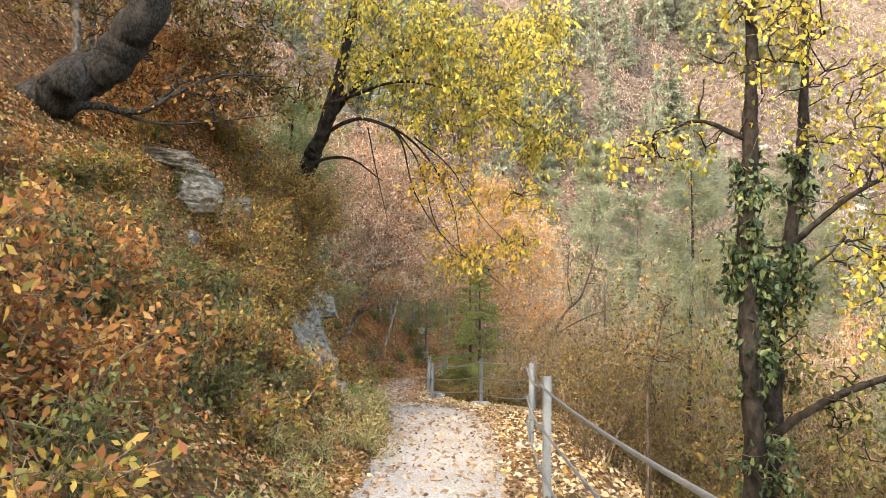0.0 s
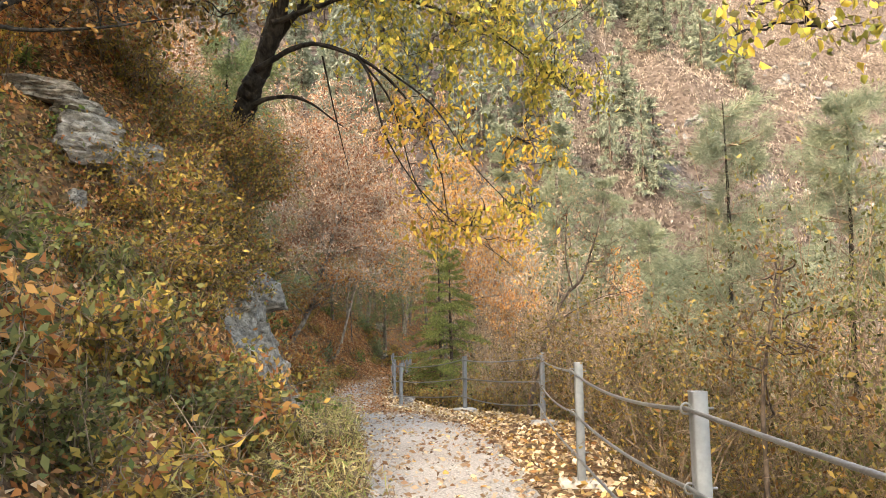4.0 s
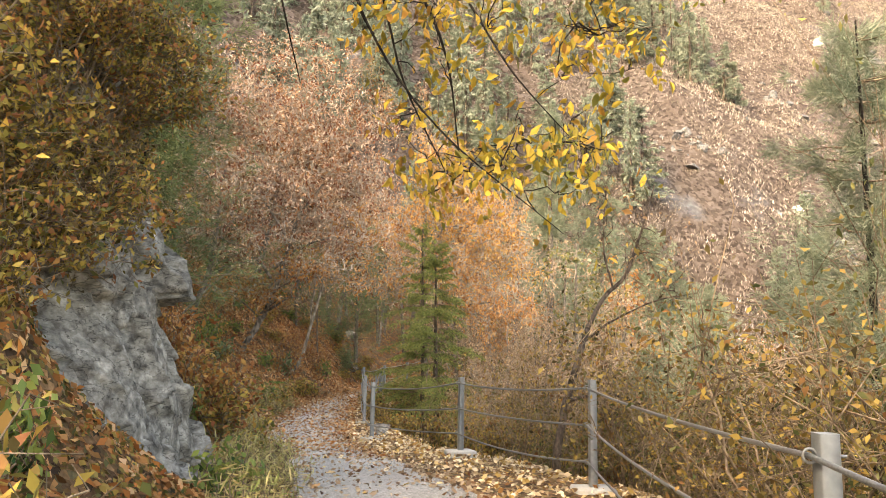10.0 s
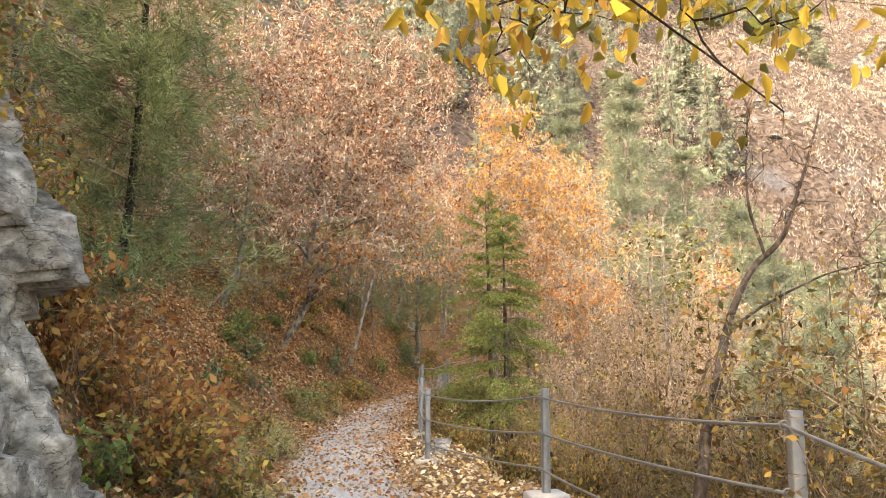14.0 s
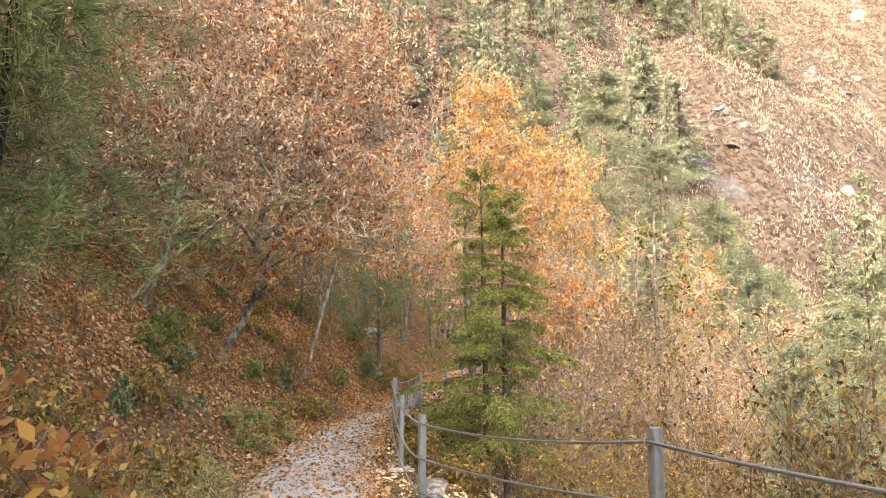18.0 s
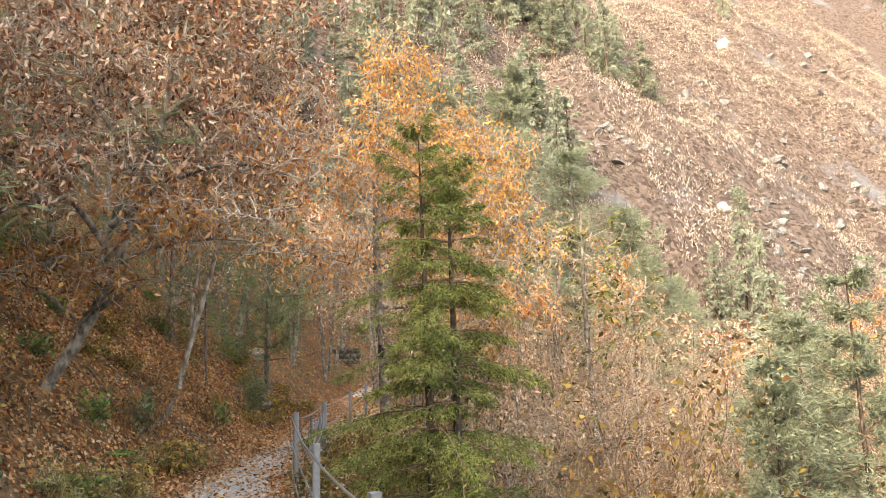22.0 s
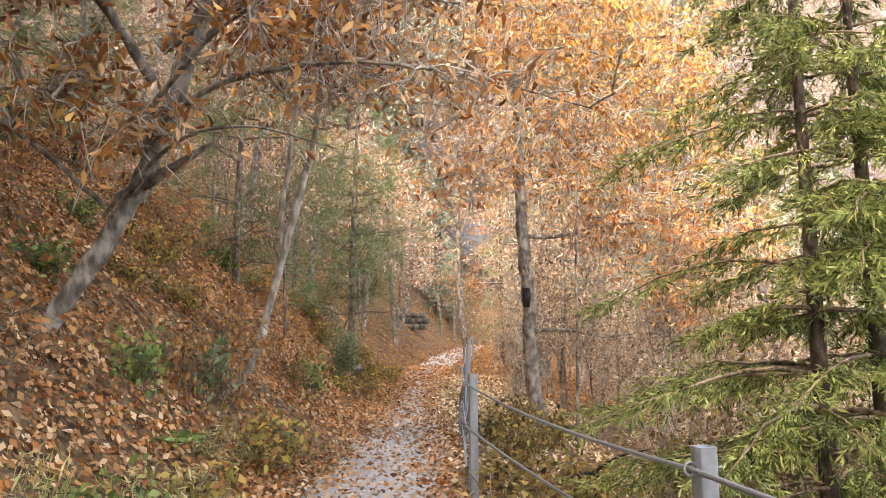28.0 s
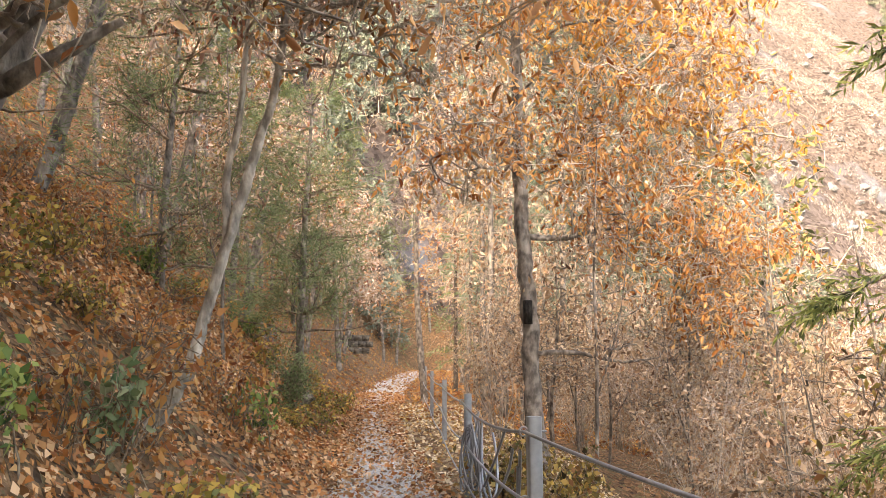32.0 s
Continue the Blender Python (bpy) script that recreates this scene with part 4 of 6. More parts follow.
# the yellow-green tree that leans out over the path from the top of the rock
broadleaf("leaning_tree", "leaning tree with yellow-green leaves on top of the rock face", (-2.95, 14.3, 4.3),
          [[(-3.7, 15.0, 3.4, 0.24), (-3.4, 14.7, 4.3, 0.22), (-2.95, 14.25, 4.75, 0.18), (-2.65, 13.85, 5.2, 0.15), (-2.5, 13.7, 5.6, 0.13), (-2.2, 13.4, 6.3, 0.11), (-1.9, 13.2, 7.4, 0.09), (-1.6, 13.0, 9.0, 0.05)],
           [(-2.6, 13.8, 5.2, 0.10), (-2.0, 13.6, 6.1, 0.07), (-1.2, 13.5, 6.9, 0.045), (0.0, 13.4, 7.4, 0.025)],
           [(-2.45, 13.65, 5.4, 0.05), (-1.6, 13.5, 5.75, 0.032), (-0.6, 13.5, 5.3, 0.022), (0.1, 13.6, 4.3, 0.012), (0.35, 13.9, 3.2, 0.005)],
           [(-2.2, 13.4, 6.0, 0.042), (-0.8, 13.5, 6.5, 0.025), (0.8, 13.6, 6.1, 0.014), (2.2, 13.8, 5.2, 0.005)],
           [(-2.7, 13.95, 5.0, 0.08), (-2.5, 14.0, 5.6, 0.06), (-2.35, 14.1, 6.4, 0.045), (-2.0, 14.2, 7.6, 0.015)],
           [(-2.75, 14.05, 4.9, 0.05), (-2.3, 13.9, 5.05, 0.035), (-1.8, 13.8, 5.0, 0.022), (-1.2, 13.8, 4.6, 0.008)],
           [(-1.6, 13.5, 5.75, 0.022), (-0.9, 13.4, 5.4, 0.017), (-0.55, 13.4, 4.3, 0.012), (0.1, 13.5, 3.4, 0.008), (1.2, 13.6, 2.55, 0.003)], [(-1.0, 13.5, 5.6, 0.018), (-0.5, 13.6, 4.9, 0.013), (-0.2, 13.7, 3.9, 0.009), (0.2, 13.8, 3.1, 0.004)],
           [(-0.6, 13.5, 5.4, 0.016), (0.1, 13.4, 4.8, 0.012), (0.7, 13.4, 3.9, 0.008), (1.3, 13.5, 3.3, 0.003)], [(-1.5, 13.6, 5.6, 0.014), (-1.3, 13.8, 4.7, 0.01), (-1.1, 14.0, 3.9, 0.004)]],
          [(0.4, 13.6, 6.0, 1.7, 1.4, 0.8, 80, 0, 0.8), (-0.9, 13.4, 7.2, 1.7, 1.6, 1.2, 120, 0, 1), (1.2, 13.4, 7.2, 1.6, 1.5, 1.2, 90, 0, 1), (2.0, 13.8, 5.5, 0.8, 0.8, 0.5, 30, 0, 0.8), (0.9, 13.5, 3.3, 0.9, 0.7, 0.5, 22, 1, 0.4), (1.5, 13.5, 4.3, 0.6, 0.6, 0.6, 16, 1, 0.45),
           (0.1, 13.7, 4.5, 0.9, 0.8, 0.7, 30, 1, 0.5), (0.2, 14.0, 3.4, 0.7, 0.7, 0.5, 16, 1, 0.5), (-2.2, 13.8, 8.6, 1.4, 1.4, 1.2, 50, 0, 0.9), (1.4, 14.4, 3.6, 0.5, 0.5, 0.35, 8, 0, 0.7)],
          [LEAF_YELLOW, LEAF_GOLD], BARK_DARK, 21, leaf=(0.11, 0.05), per_twig=10, droop=0.9, thick=0.55)
# dark spruces and thin bare saplings
for k, (x, y, h_) in enumerate([(-7.5, 38, 10), (0.4, 58, 8), (6.6, 54, 9), (-8.5, 25, 10)]):
    z = float(land(x, y))
    spruce("spruce", "dark green spruce among the bare trees on the slope", (x, y, z), [[(x, y, z - 0.3, 0.1), (x, y, z + h_ / 2, 0.07), (x, y, z + h_, 0.02)]], 370 + k, NEEDLE_DARK, reach=1.9, whorls=18, per=5, density=0.7, needle=(0.10, 0.02), nn=9, low=0.15)
sap = broadleaf("sapling", "thin bare grey sapling beside the path", (0, 0, 0), [[(0, 0, -0.3, 0.035), (0.1, 0, 1.5, 0.03), (0.05, 0.1, 3, 0.02), (0.2, 0.1, 5, 0.006)], [(0.1, 0, 1.3, 0.02), (0.5, 0.1, 2.3, 0.014), (0.7, 0.2, 3.6, 0.005)]],
                [(0.1, 0, 3.2, 0.9, 0.9, 1.2, 30, 0, 0.45), (0.5, 0, 2.0, 0.9, 0.9, 0.8, 20, 0, 0.45)], [LEAF_TAN], BARK_GREY, 380, twig=TWIG, leaf=(0.1, 0.045), group="bare saplings", sides=6)
r = np.random.default_rng(78)
for i, (x, y) in enumerate(scatter(25, 34, 2, 13, 31, 60, right_of(1.4, 9), 0.9) + scatter(27, 7, -9, -2, 36, 54, left_of(1.5, 6), 0.9)):
    m = Matrix.Translation((x, y, float(land(x, y)) - 0.05)) @ Matrix.Rotation(r.uniform(0, 6.28), 4, "Z") @ Matrix.Diagonal((*([r.uniform(0.7, 1.2)] * 2), r.uniform(0.6, 1.2), 1))
    if i == 0:
        sap.matrix_basis = m
    else:
        copy_thing(sap, Matrix.Identity(4)).matrix_basis = m
# dark old trunk high on the bank
broadleaf("old_tree", "thick dark leaning tree rooted high on the bank", (-6.0, 10.6, 4.6),
          [[(-7.1, 10.9, 3.2, 0.55), (-6.75, 10.75, 3.9, 0.47), (-6.45, 10.65, 4.45, 0.40), (-6.0, 10.6, 4.95, 0.36), (-5.3, 10.5, 5.75, 0.32), (-4.6, 10.4, 6.7, 0.28), (-4.0, 10.2, 8.2, 0.22), (-3.4, 10, 10.5, 0.1)],
           [(-6.0, 10.7, 4.95, 0.09), (-5.4, 10.9, 5.0, 0.06), (-4.8, 11, 4.97, 0.045), (-4.2, 11, 5.3, 0.03), (-3.5, 11, 5.6, 0.018), (-2.7, 11, 5.6, 0.007)],
           [(-5.3, 10.9, 5.0, 0.035), (-4.6, 11.1, 4.85, 0.025), (-3.8, 11.2, 4.9, 0.016), (-2.8, 11.1, 5.0, 0.006)],
           [(-4.5, 11, 5.15, 0.028), (-4.2, 11.2, 5.55, 0.02), (-3.7, 11.3, 5.75, 0.012), (-3.0, 11.4, 5.7, 0.005)]],
          [(-4.2, 11.6, 7.4, 1.8, 1.5, 1.0, 110, 0, 1), (-3.0, 10.5, 9.5, 2, 2, 1.5, 80, 0, 1), (-5.0, 12.6, 6.4, 1.5, 1.2, 0.9, 110, 1, 0.9), (-3.4, 12.6, 6.2, 1.2, 1.0, 0.6, 70, 0, 0.8), (-6.6, 12.5, 7.5, 1.8, 1.6, 1.2, 90, 0, 1), (-4.0, 11.4, 5.4, 1.0, 0.8, 0.4, 40, 1, 0.2)], [LEAF_OLIVE, LEAF_RUST], BARK_OLD, 22, leaf=(0.095, 0.045), per_twig=11, sides=26)
# two ivy-grown stems below the fence
ivy_tree = broadleaf("ivy_tree", "twin-stemmed tree overgrown with dark ivy below the fence", (3.15, 7.4, -0.9),
          [[(3.1, 7.35, -1.0, 0.12), (3.1, 7.2, 0.5, 0.10), (3.06, 7.2, 1.5, 0.092), (3.12, 7.35, 2.8, 0.085), (3.18, 7.45, 4.0, 0.075), (3.3, 7.5, 5.6, 0.055), (3.4, 7.5, 8, 0.03)],
           [(3.25, 7.4, -0.9, 0.10), (3.35, 7.5, 0.7, 0.09), (3.6, 7.7, 1.9, 0.08), (3.85, 7.9, 3.0, 0.07), (4.1, 8.1, 4.1, 0.06), (4.3, 8.3, 6, 0.03)],
           [(3.3, 7.5, 0.6, 0.05), (3.8, 7.3, 1.0, 0.04), (4.5, 7.2, 1.3, 0.03), (5.4, 7.2, 1.35, 0.015)], [(3.7, 7.8, 2.6, 0.04), (4.4, 7.7, 3.2, 0.03), (5.4, 7.6, 3.7, 0.015)],
           [(3.16, 7.42, 3.7, 0.03), (2.7, 7.6, 3.95, 0.02), (2.2, 7.9, 3.75, 0.01)]],
          [(3.1, 7.25, 1.5, 0.2, 0.2, 0.5, 20, 1, 1.3), (3.12, 7.3, 2.4, 0.24, 0.22, 0.6, 30, 1, 1.7), (3.17, 7.4, 3.3, 0.18, 0.18, 0.5, 16, 1, 1.2), (3.7, 7.75, 2.3, 0.24, 0.22, 0.6, 26, 1, 1.6), (3.95, 7.95, 3.4, 0.16, 0.16, 0.5, 12, 1, 1.0), (4.6, 7.6, 3.6, 0.9, 0.7, 0.7, 34, 0, 0.6), (4.4, 8.1, 5.2, 1.3, 1.2, 1.0, 40, 0, 0.5),
           (2.3, 7.8, 3.7, 0.6, 0.5, 0.25, 14, 0, 0.7), (3.3, 7.4, 4.6, 0.7, 0.6, 0.7, 20, 0, 0.5), (4.9, 7.3, 1.6, 0.8, 0.6, 0.4, 22, 0, 0.5), (3.1, 7.2, 0.4, 0.3, 0.3, 0.6, 16, 1, 0.8), (4.9, 7.9, 2.5, 0.8, 0.7, 0.7, 36, 0, 0.7), (5.3, 7.8, 4.2, 0.9, 0.8, 0.8, 40, 0, 0.7), (4.3, 7.5, 0.9, 0.7, 0.6, 0.5, 22, 2, 0.6), (3.5, 7.5, 1.4, 0.45, 0.4, 0.9, 26, 2, 0.6), (3.4, 7.5, 5.4, 0.8, 0.7, 0.8, 28, 0, 0.6)],
          [LEAF_YELLOW, LEAF_IVY, LEAF_THICKET], BARK_DARK, 23, leaf=(0.085, 0.05), per_twig=7, droop=0.9)
# bare crooked tree behind the fence
broadleaf("bare_tree", "crooked nearly bare tree behind the fence", (2.15, 17.4, -0.2),
          [[(2.1, 17.3, -0.5, 0.06), (2.2, 17.5, 0.45, 0.055), (2.55, 17.9, 1.3, 0.047), (2.75, 18.2, 1.75, 0.042), (3.1, 18.4, 2.35, 0.033), (3.5, 18.4, 2.75, 0.025), (3.75, 18.4, 3.4, 0.017), (4.0, 18.4, 4.2, 0.007)],
           [(2.75, 18.2, 1.7, 0.022), (3.2, 18.3, 2.0, 0.016), (3.9, 18.3, 2.35, 0.01), (4.6, 18.2, 2.5, 0.005)], [(3.3, 18.4, 2.55, 0.018), (3.2, 18.5, 3.2, 0.013), (3.25, 18.5, 4.2, 0.006)],
           [(2.35, 17.6, 0.9, 0.025), (2.9, 17.4, 1.0, 0.02), (3.4, 17.3, 0.85, 0.01)]],
          [(3.6, 18.4, 3.6, 0.9, 0.7, 0.9, 34, 0, 0.15), (4.2, 18.3, 2.8, 0.9, 0.6, 0.6, 24, 0, 0.15), (3.2, 18.5, 4.0, 0.5, 0.5, 0.7, 18, 0, 0.1)], [LEAF_TAN], BARK_BROWN, 24, leaf=(0.07, 0.035), thick=0.6)
broadleaf("slim_tree", "slim reddish sapling behind the fence", (2.7, 9.5, -0.6),
          [[(2.65, 9.5, -0.7, 0.03), (2.66, 9.5, 0.4, 0.025), (2.7, 9.5, 1.2, 0.02), (2.95, 9.5, 2.2, 0.012)]], [(2.8, 9.5, 1.7, 0.5, 0.5, 0.7, 26, 0, 0.5)], [LEAF_OLIVE], BARK_BROWN, 25, sides=6, leaf=(0.06, 0.03))
# trees on the leafy slope above the path
broadleaf("oak", "grey leaning oak with withered brown leaves on the slope", (-4.1, 29.5, 1.4),
          [[(-4.2, 29.5, 1.2, 0.105), (-3.75, 29.5, 1.95, 0.088), (-3.35, 29.5, 2.7, 0.078), (-3.0, 29.5, 3.8, 0.066), (-2.6, 29.5, 5.4, 0.055), (-2.3, 29.5, 7.5, 0.035)],
           [(-3.5, 29.5, 2.55, 0.05), (-3.1, 29.3, 2.75, 0.04), (-2.7, 29.2, 3.0, 0.02)], [(-3.2, 29.5, 3.9, 0.06), (-2.4, 29.2, 4.5, 0.045), (-1.4, 28.9, 4.8, 0.03), (-0.3, 28.7, 4.5, 0.015)],
           [(-3.25, 29.5, 3.6, 0.05), (-3.7, 29.0, 4.2, 0.04), (-4.6, 28.4, 4.6, 0.025)],
           [(-3.4, 29.5, 2.95, 0.035), (-2.7, 29.1, 3.45, 0.026), (-1.7, 28.8, 3.6, 0.019), (-0.8, 28.6, 3.5, 0.012), (0.3, 28.4, 3.2, 0.005)], [(-3.3, 29.5, 3.3, 0.03), (-2.6, 28.9, 3.9, 0.022), (-1.9, 28.3, 3.95, 0.015), (-0.9, 27.8, 3.7, 0.006)],
           [(-3.6, 29.5, 2.4, 0.022), (-3.0, 29.0, 2.9, 0.016), (-2.4, 28.7, 3.0, 0.011), (-1.7, 28.5, 2.8, 0.005)], [(-3.6, 29.5, 2.5, 0.025), (-4.2, 28.9, 3.0, 0.018), (-5.0, 28.2, 3.3, 0.012), (-5.9, 27.6, 3.4, 0.005)],
           [(-2.75, 29.5, 5.3, 0.04), (-1.8, 29.6, 6.6, 0.03), (-1.0, 29.8, 8.2, 0.012)], [(-2.9, 29.5, 4.9, 0.04), (-3.8, 29.4, 6.4, 0.03), (-4.4, 29.5, 8.4, 0.012)]],
          [(-2.0, 29.3, 5.0, 1.6, 1.6, 0.9, 90, 0, 0.6), (-3.2, 29.5, 6.3, 2.0, 1.8, 1.5, 150, 0, 0.8), (-0.8, 29.2, 4.9, 1.2, 1.4, 0.8, 40, 1, 0.5), (-4.6, 28.8, 4.8, 1.2, 1.3, 0.9, 80, 0, 0.7), (-1.6, 29.6, 7.0, 1.6, 1.6, 1.3, 100, 0, 0.8), (-2.2, 28.3, 3.9, 0.9, 0.8, 0.4, 26, 1, 0.7), (-3.6, 28.6, 3.3, 0.7, 0.6, 0.4, 16, 1, 0.7),
           (-1.7, 28.7, 3.65, 1.5, 0.9, 0.35, 26, 2, 0.32), (-0.4, 28.4, 3.4, 1.1, 0.8, 0.35, 18, 2, 0.32), (-1.6, 28.0, 4.0, 1.2, 0.9, 0.35, 20, 2, 0.3), (-3.1, 28.9, 3.0, 0.7, 0.5, 0.3, 12, 2, 0.5), (-4.6, 28.5, 3.2, 0.8, 0.6, 0.4, 16, 2, 0.5),
           (-2.9, 29.6, 8.4, 2.0, 1.7, 1.3, 140, 0, 0.8), (-0.9, 30.2, 8.6, 1.5, 1.5, 1.2, 90, 0, 0.75), (-4.8, 29.6, 8.2, 1.7, 1.6, 1.4, 110, 0, 0.8), (-1.2, 30.2, 6.0, 1.5, 1.4, 1.0, 80, 0, 0.6), (-2.6, 30.0, 10.2, 2.2, 1.7, 1.0, 90, 0, 0.8)],
          [LEAF_BROWN, LEAF_RUST, LEAF_HANGING], BARK_GREY, 26, twig=TWIG_PALE, leaf=(0.12, 0.042), per_twig=8, droop=0.5, thick=1.7)
broadleaf("beech", "pale slender double-stemmed tree curving from the slope", (-2.9, 32, 0.7),
          [[(-3.15, 32, 0.45, 0.07), (-2.8, 32, 0.8, 0.062), (-2.52, 32, 1.2, 0.056), (-2.35, 32, 1.8, 0.052), (-2.19, 32, 2.45, 0.047), (-1.98, 32, 3.3, 0.043), (-1.81, 32, 4.25, 0.035), (-1.75, 32, 6, 0.02)],
           [(-2.2, 32, 2.4, 0.04), (-2.22, 32, 3.0, 0.034), (-2.13, 32, 3.7, 0.028), (-2.1, 32, 5.2, 0.012)]],
          [(-1.8, 32, 5.3, 1.5, 1.5, 1.1, 100, 0, 0.7), (-0.9, 31.6, 4.4, 1.3, 1.2, 0.7, 34, 2, 0.4), (-2.6, 32.4, 6.4, 1.5, 1.5, 1.1, 80, 0, 0.7), (-1.0, 32.3, 7, 1.5, 1.5, 1.1, 80, 0, 0.7)],
          [LEAF_BROWN, LEAF_RUST, LEAF_HANGING], BARK_PALE, 27, twig=TWIG_PALE, leaf=(0.12, 0.042), per_twig=7, droop=0.5, thick=1.5)
broadleaf("oak", "brown-leaved oak leaning on the slope above the path", (-5.4, 28.3, 1.5),
          [[(-5.5, 28.3, 1.3, 0.10), (-5.2, 28.3, 2.3, 0.08), (-4.9, 28.3, 3.3, 0.07), (-4.7, 28.3, 4.3, 0.06), (-4.5, 28.2, 6.5, 0.035)], [(-4.9, 28.3, 3.4, 0.05), (-4.2, 28.0, 3.8, 0.035), (-3.4, 27.7, 3.9, 0.015)]],
          [(-4.6, 28.0, 6.0, 1.7, 1.6, 1.2, 110, 0, 0.75), (-5.8, 27.6, 4.8, 1.3, 1.3, 1.0, 80, 0, 0.7), (-3.8, 27.8, 4.3, 0.8, 0.8, 0.5, 40, 0, 0.7), (-6.2, 28.4, 6.8, 1.6, 1.6, 1.2, 90, 1, 0.7)], [LEAF_BROWN, LEAF_RUST], BARK_GREY, 28, twig=TWIG_PALE, leaf=(0.12, 0.042), per_twig=8, droop=0.5, thick=1.7)
broadleaf("oak", "tall brown-leaved oak higher on the slope", (-7.3, 29.0, 3.4),
          [[(-7.4, 29.0, 3.0, 0.10), (-7.2, 29.0, 4.2, 0.085), (-7.0, 28.9, 6.0, 0.06), (-6.8, 28.8, 9.0, 0.02)], [(-7.1, 29.0, 4.8, 0.04), (-6.2, 28.5, 5.6, 0.028), (-5.2, 28.2, 6.0, 0.01)], [(-7.1, 29, 4.6, 0.04), (-8.0, 28.4, 5.2, 0.028), (-9.0, 28.0, 5.4, 0.01)], [(-7.2, 29, 4.3, 0.03), (-6.4, 28.2, 4.4, 0.02), (-5.4, 27.6, 4.2, 0.006)]],
          [(-6.6, 28.6, 5.2, 1.6, 1.4, 1.0, 90, 0, 0.7), (-7.4, 28.8, 7.2, 1.9, 1.6, 1.3, 120, 0, 0.75), (-5.9, 28.9, 8.6, 1.8, 1.6, 1.2, 100, 0, 0.75), (-8.8, 28.4, 6.2, 1.5, 1.5, 1.2, 80, 1, 0.7), (-7.2, 29.2, 9.4, 1.9, 1.6, 1.1, 80, 0, 0.75)],
          [LEAF_BROWN, LEAF_RUST], BARK_GREY, 41, twig=TWIG_PALE, leaf=(0.12, 0.042), per_twig=8, droop=0.5, thick=1.7)
# chestnut beside the fence
broadleaf("chestnut", "chestnut tree with orange-brown leaves beside the fence", (1.93, 34.8, -0.1),
          [[(1.95, 34.8, -0.3, 0.14), (1.92, 34.8, 0.4, 0.125), (1.86, 34.8, 1.95, 0.11), (1.74, 34.8, 3.3, 0.10), (1.62, 34.8, 5.2, 0.08), (1.72, 34.8, 6.9, 0.06), (1.8, 34.8, 9.5, 0.03)],
           [(1.88, 34.8, 1.5, 0.035), (2.4, 34.6, 1.5, 0.03), (3.0, 34.5, 1.4, 0.02), (3.5, 34.4, 1.45, 0.01)], [(1.75, 34.8, 3.1, 0.05), (2.3, 34.7, 3.1, 0.04), (3.0, 34.6, 3.25, 0.03), (4.2, 34.5, 3.4, 0.015)]],
          [(2.8, 34.7, 4.6, 1.6, 1.5, 1.1, 130, 1, 0.55), (3.6, 34.6, 3.3, 1.3, 1.3, 0.9, 95, 1, 0.55), (3.4, 34.6, 5.8, 1.4, 1.4, 1.0, 100, 0, 0.55), (2.2, 35, 7.2, 1.5, 1.5, 1.4, 110, 0, 0.6), (3.4, 35, 7.4, 1.1, 1.2, 1.2, 80, 0, 0.6),
           (0.7, 34.2, 4.2, 1.0, 1.0, 0.9, 60, 1, 0.45), (0.8, 34.6, 6.2, 1.2, 1.2, 1.2, 70, 1, 0.5), (4.3, 34.4, 2.2, 0.9, 0.9, 0.6, 45, 1, 0.5), (2.2, 35, 9.2, 1.1, 1.1, 1.0, 80, 0, 0.6), (4.8, 34.6, 5.0, 1.3, 1.2, 1.1, 80, 0, 0.5), (5.2, 34.6, 3.2, 1.1, 1.1, 0.9, 60, 1, 0.5), (4.6, 34.6, 6.8, 1.2, 1.2, 1.0, 70, 0, 0.5)],
          [LEAF_ORANGE, LEAF_CHESTNUT], BARK_GREY, 29, twig=TWIG_PALE, leaf=(0.125, 0.042), per_twig=9, droop=0.7, thick=1.5)
# slim grey trunks farther along
for k, (x, y, lean, hgt, mi) in enumerate([(4.1, 43, 0.1, 11, 1), (4.5, 44.5, 0.0, 12, 1), (5.3, 44.8, 0.2, 11, 0), (6.3, 42, 0.3, 9, 1), (3.3, 47, -0.2, 11, 1), (7.4, 46, 0.4, 10, 1), (5.9, 50, 0.1, 12, 0), (8.5, 41, 0.5, 8, 1),
                                           (2.0, 56, -0.2, 9, 0), (2.9, 60, 0.2, 9, 1), (3.7, 63, 0.4, 9, 0), (0.6, 52, 0.2, 9, 0), (4.6, 68, 0.4, 9, 0), (9.5, 62, 0.2, 10, 1), (12, 70, 0.2, 10, 0), (8.2, 56, 0.1, 11, 1), (-1.6, 45, 0.3, 9, 0), (-3.2, 41, 0.5, 9, 0), (-4.5, 37, 0.6, 9, 1), (-6.5, 34, 0.5, 9, 0)]):
    z = float(land(x, y))
    r = np.random.default_rng(300 + k)
    rad = r.uniform(0.08, 0.14)
    broadleaf("woodland_tree", "slim grey woodland tree with sparse withered leaves", (x, y, z),
              [[(x - lean, y, z - 0.2, rad), (x - 0.3 * lean, y, z + 1.5, rad * 0.9), (x + 0.5 * lean, y, z + 4, rad * 0.7), (x + lean, y + 0.2, z + hgt, 0.02)]],
              [(x + lean * 0.7, y, z + hgt * 0.55, 1.8, 1.8, 1.6, 46, 0, 0.5), (x + lean, y, z + hgt * 0.8, 1.7, 1.7, 1.7, 40, 0, 0.7), (x + 0.8, y, z + hgt * 0.36, 1.3, 1.3, 0.9, 20, 0, 0.7)],
              [(LEAF_BROWN, LEAF_TAN)[mi]], BARK_GREY, 300 + k, twig=TWIG_PALE, leaf=(0.19, 0.075), per_twig=6, group="slim woodland trees", sides=7, fine=2, thick=1.6)

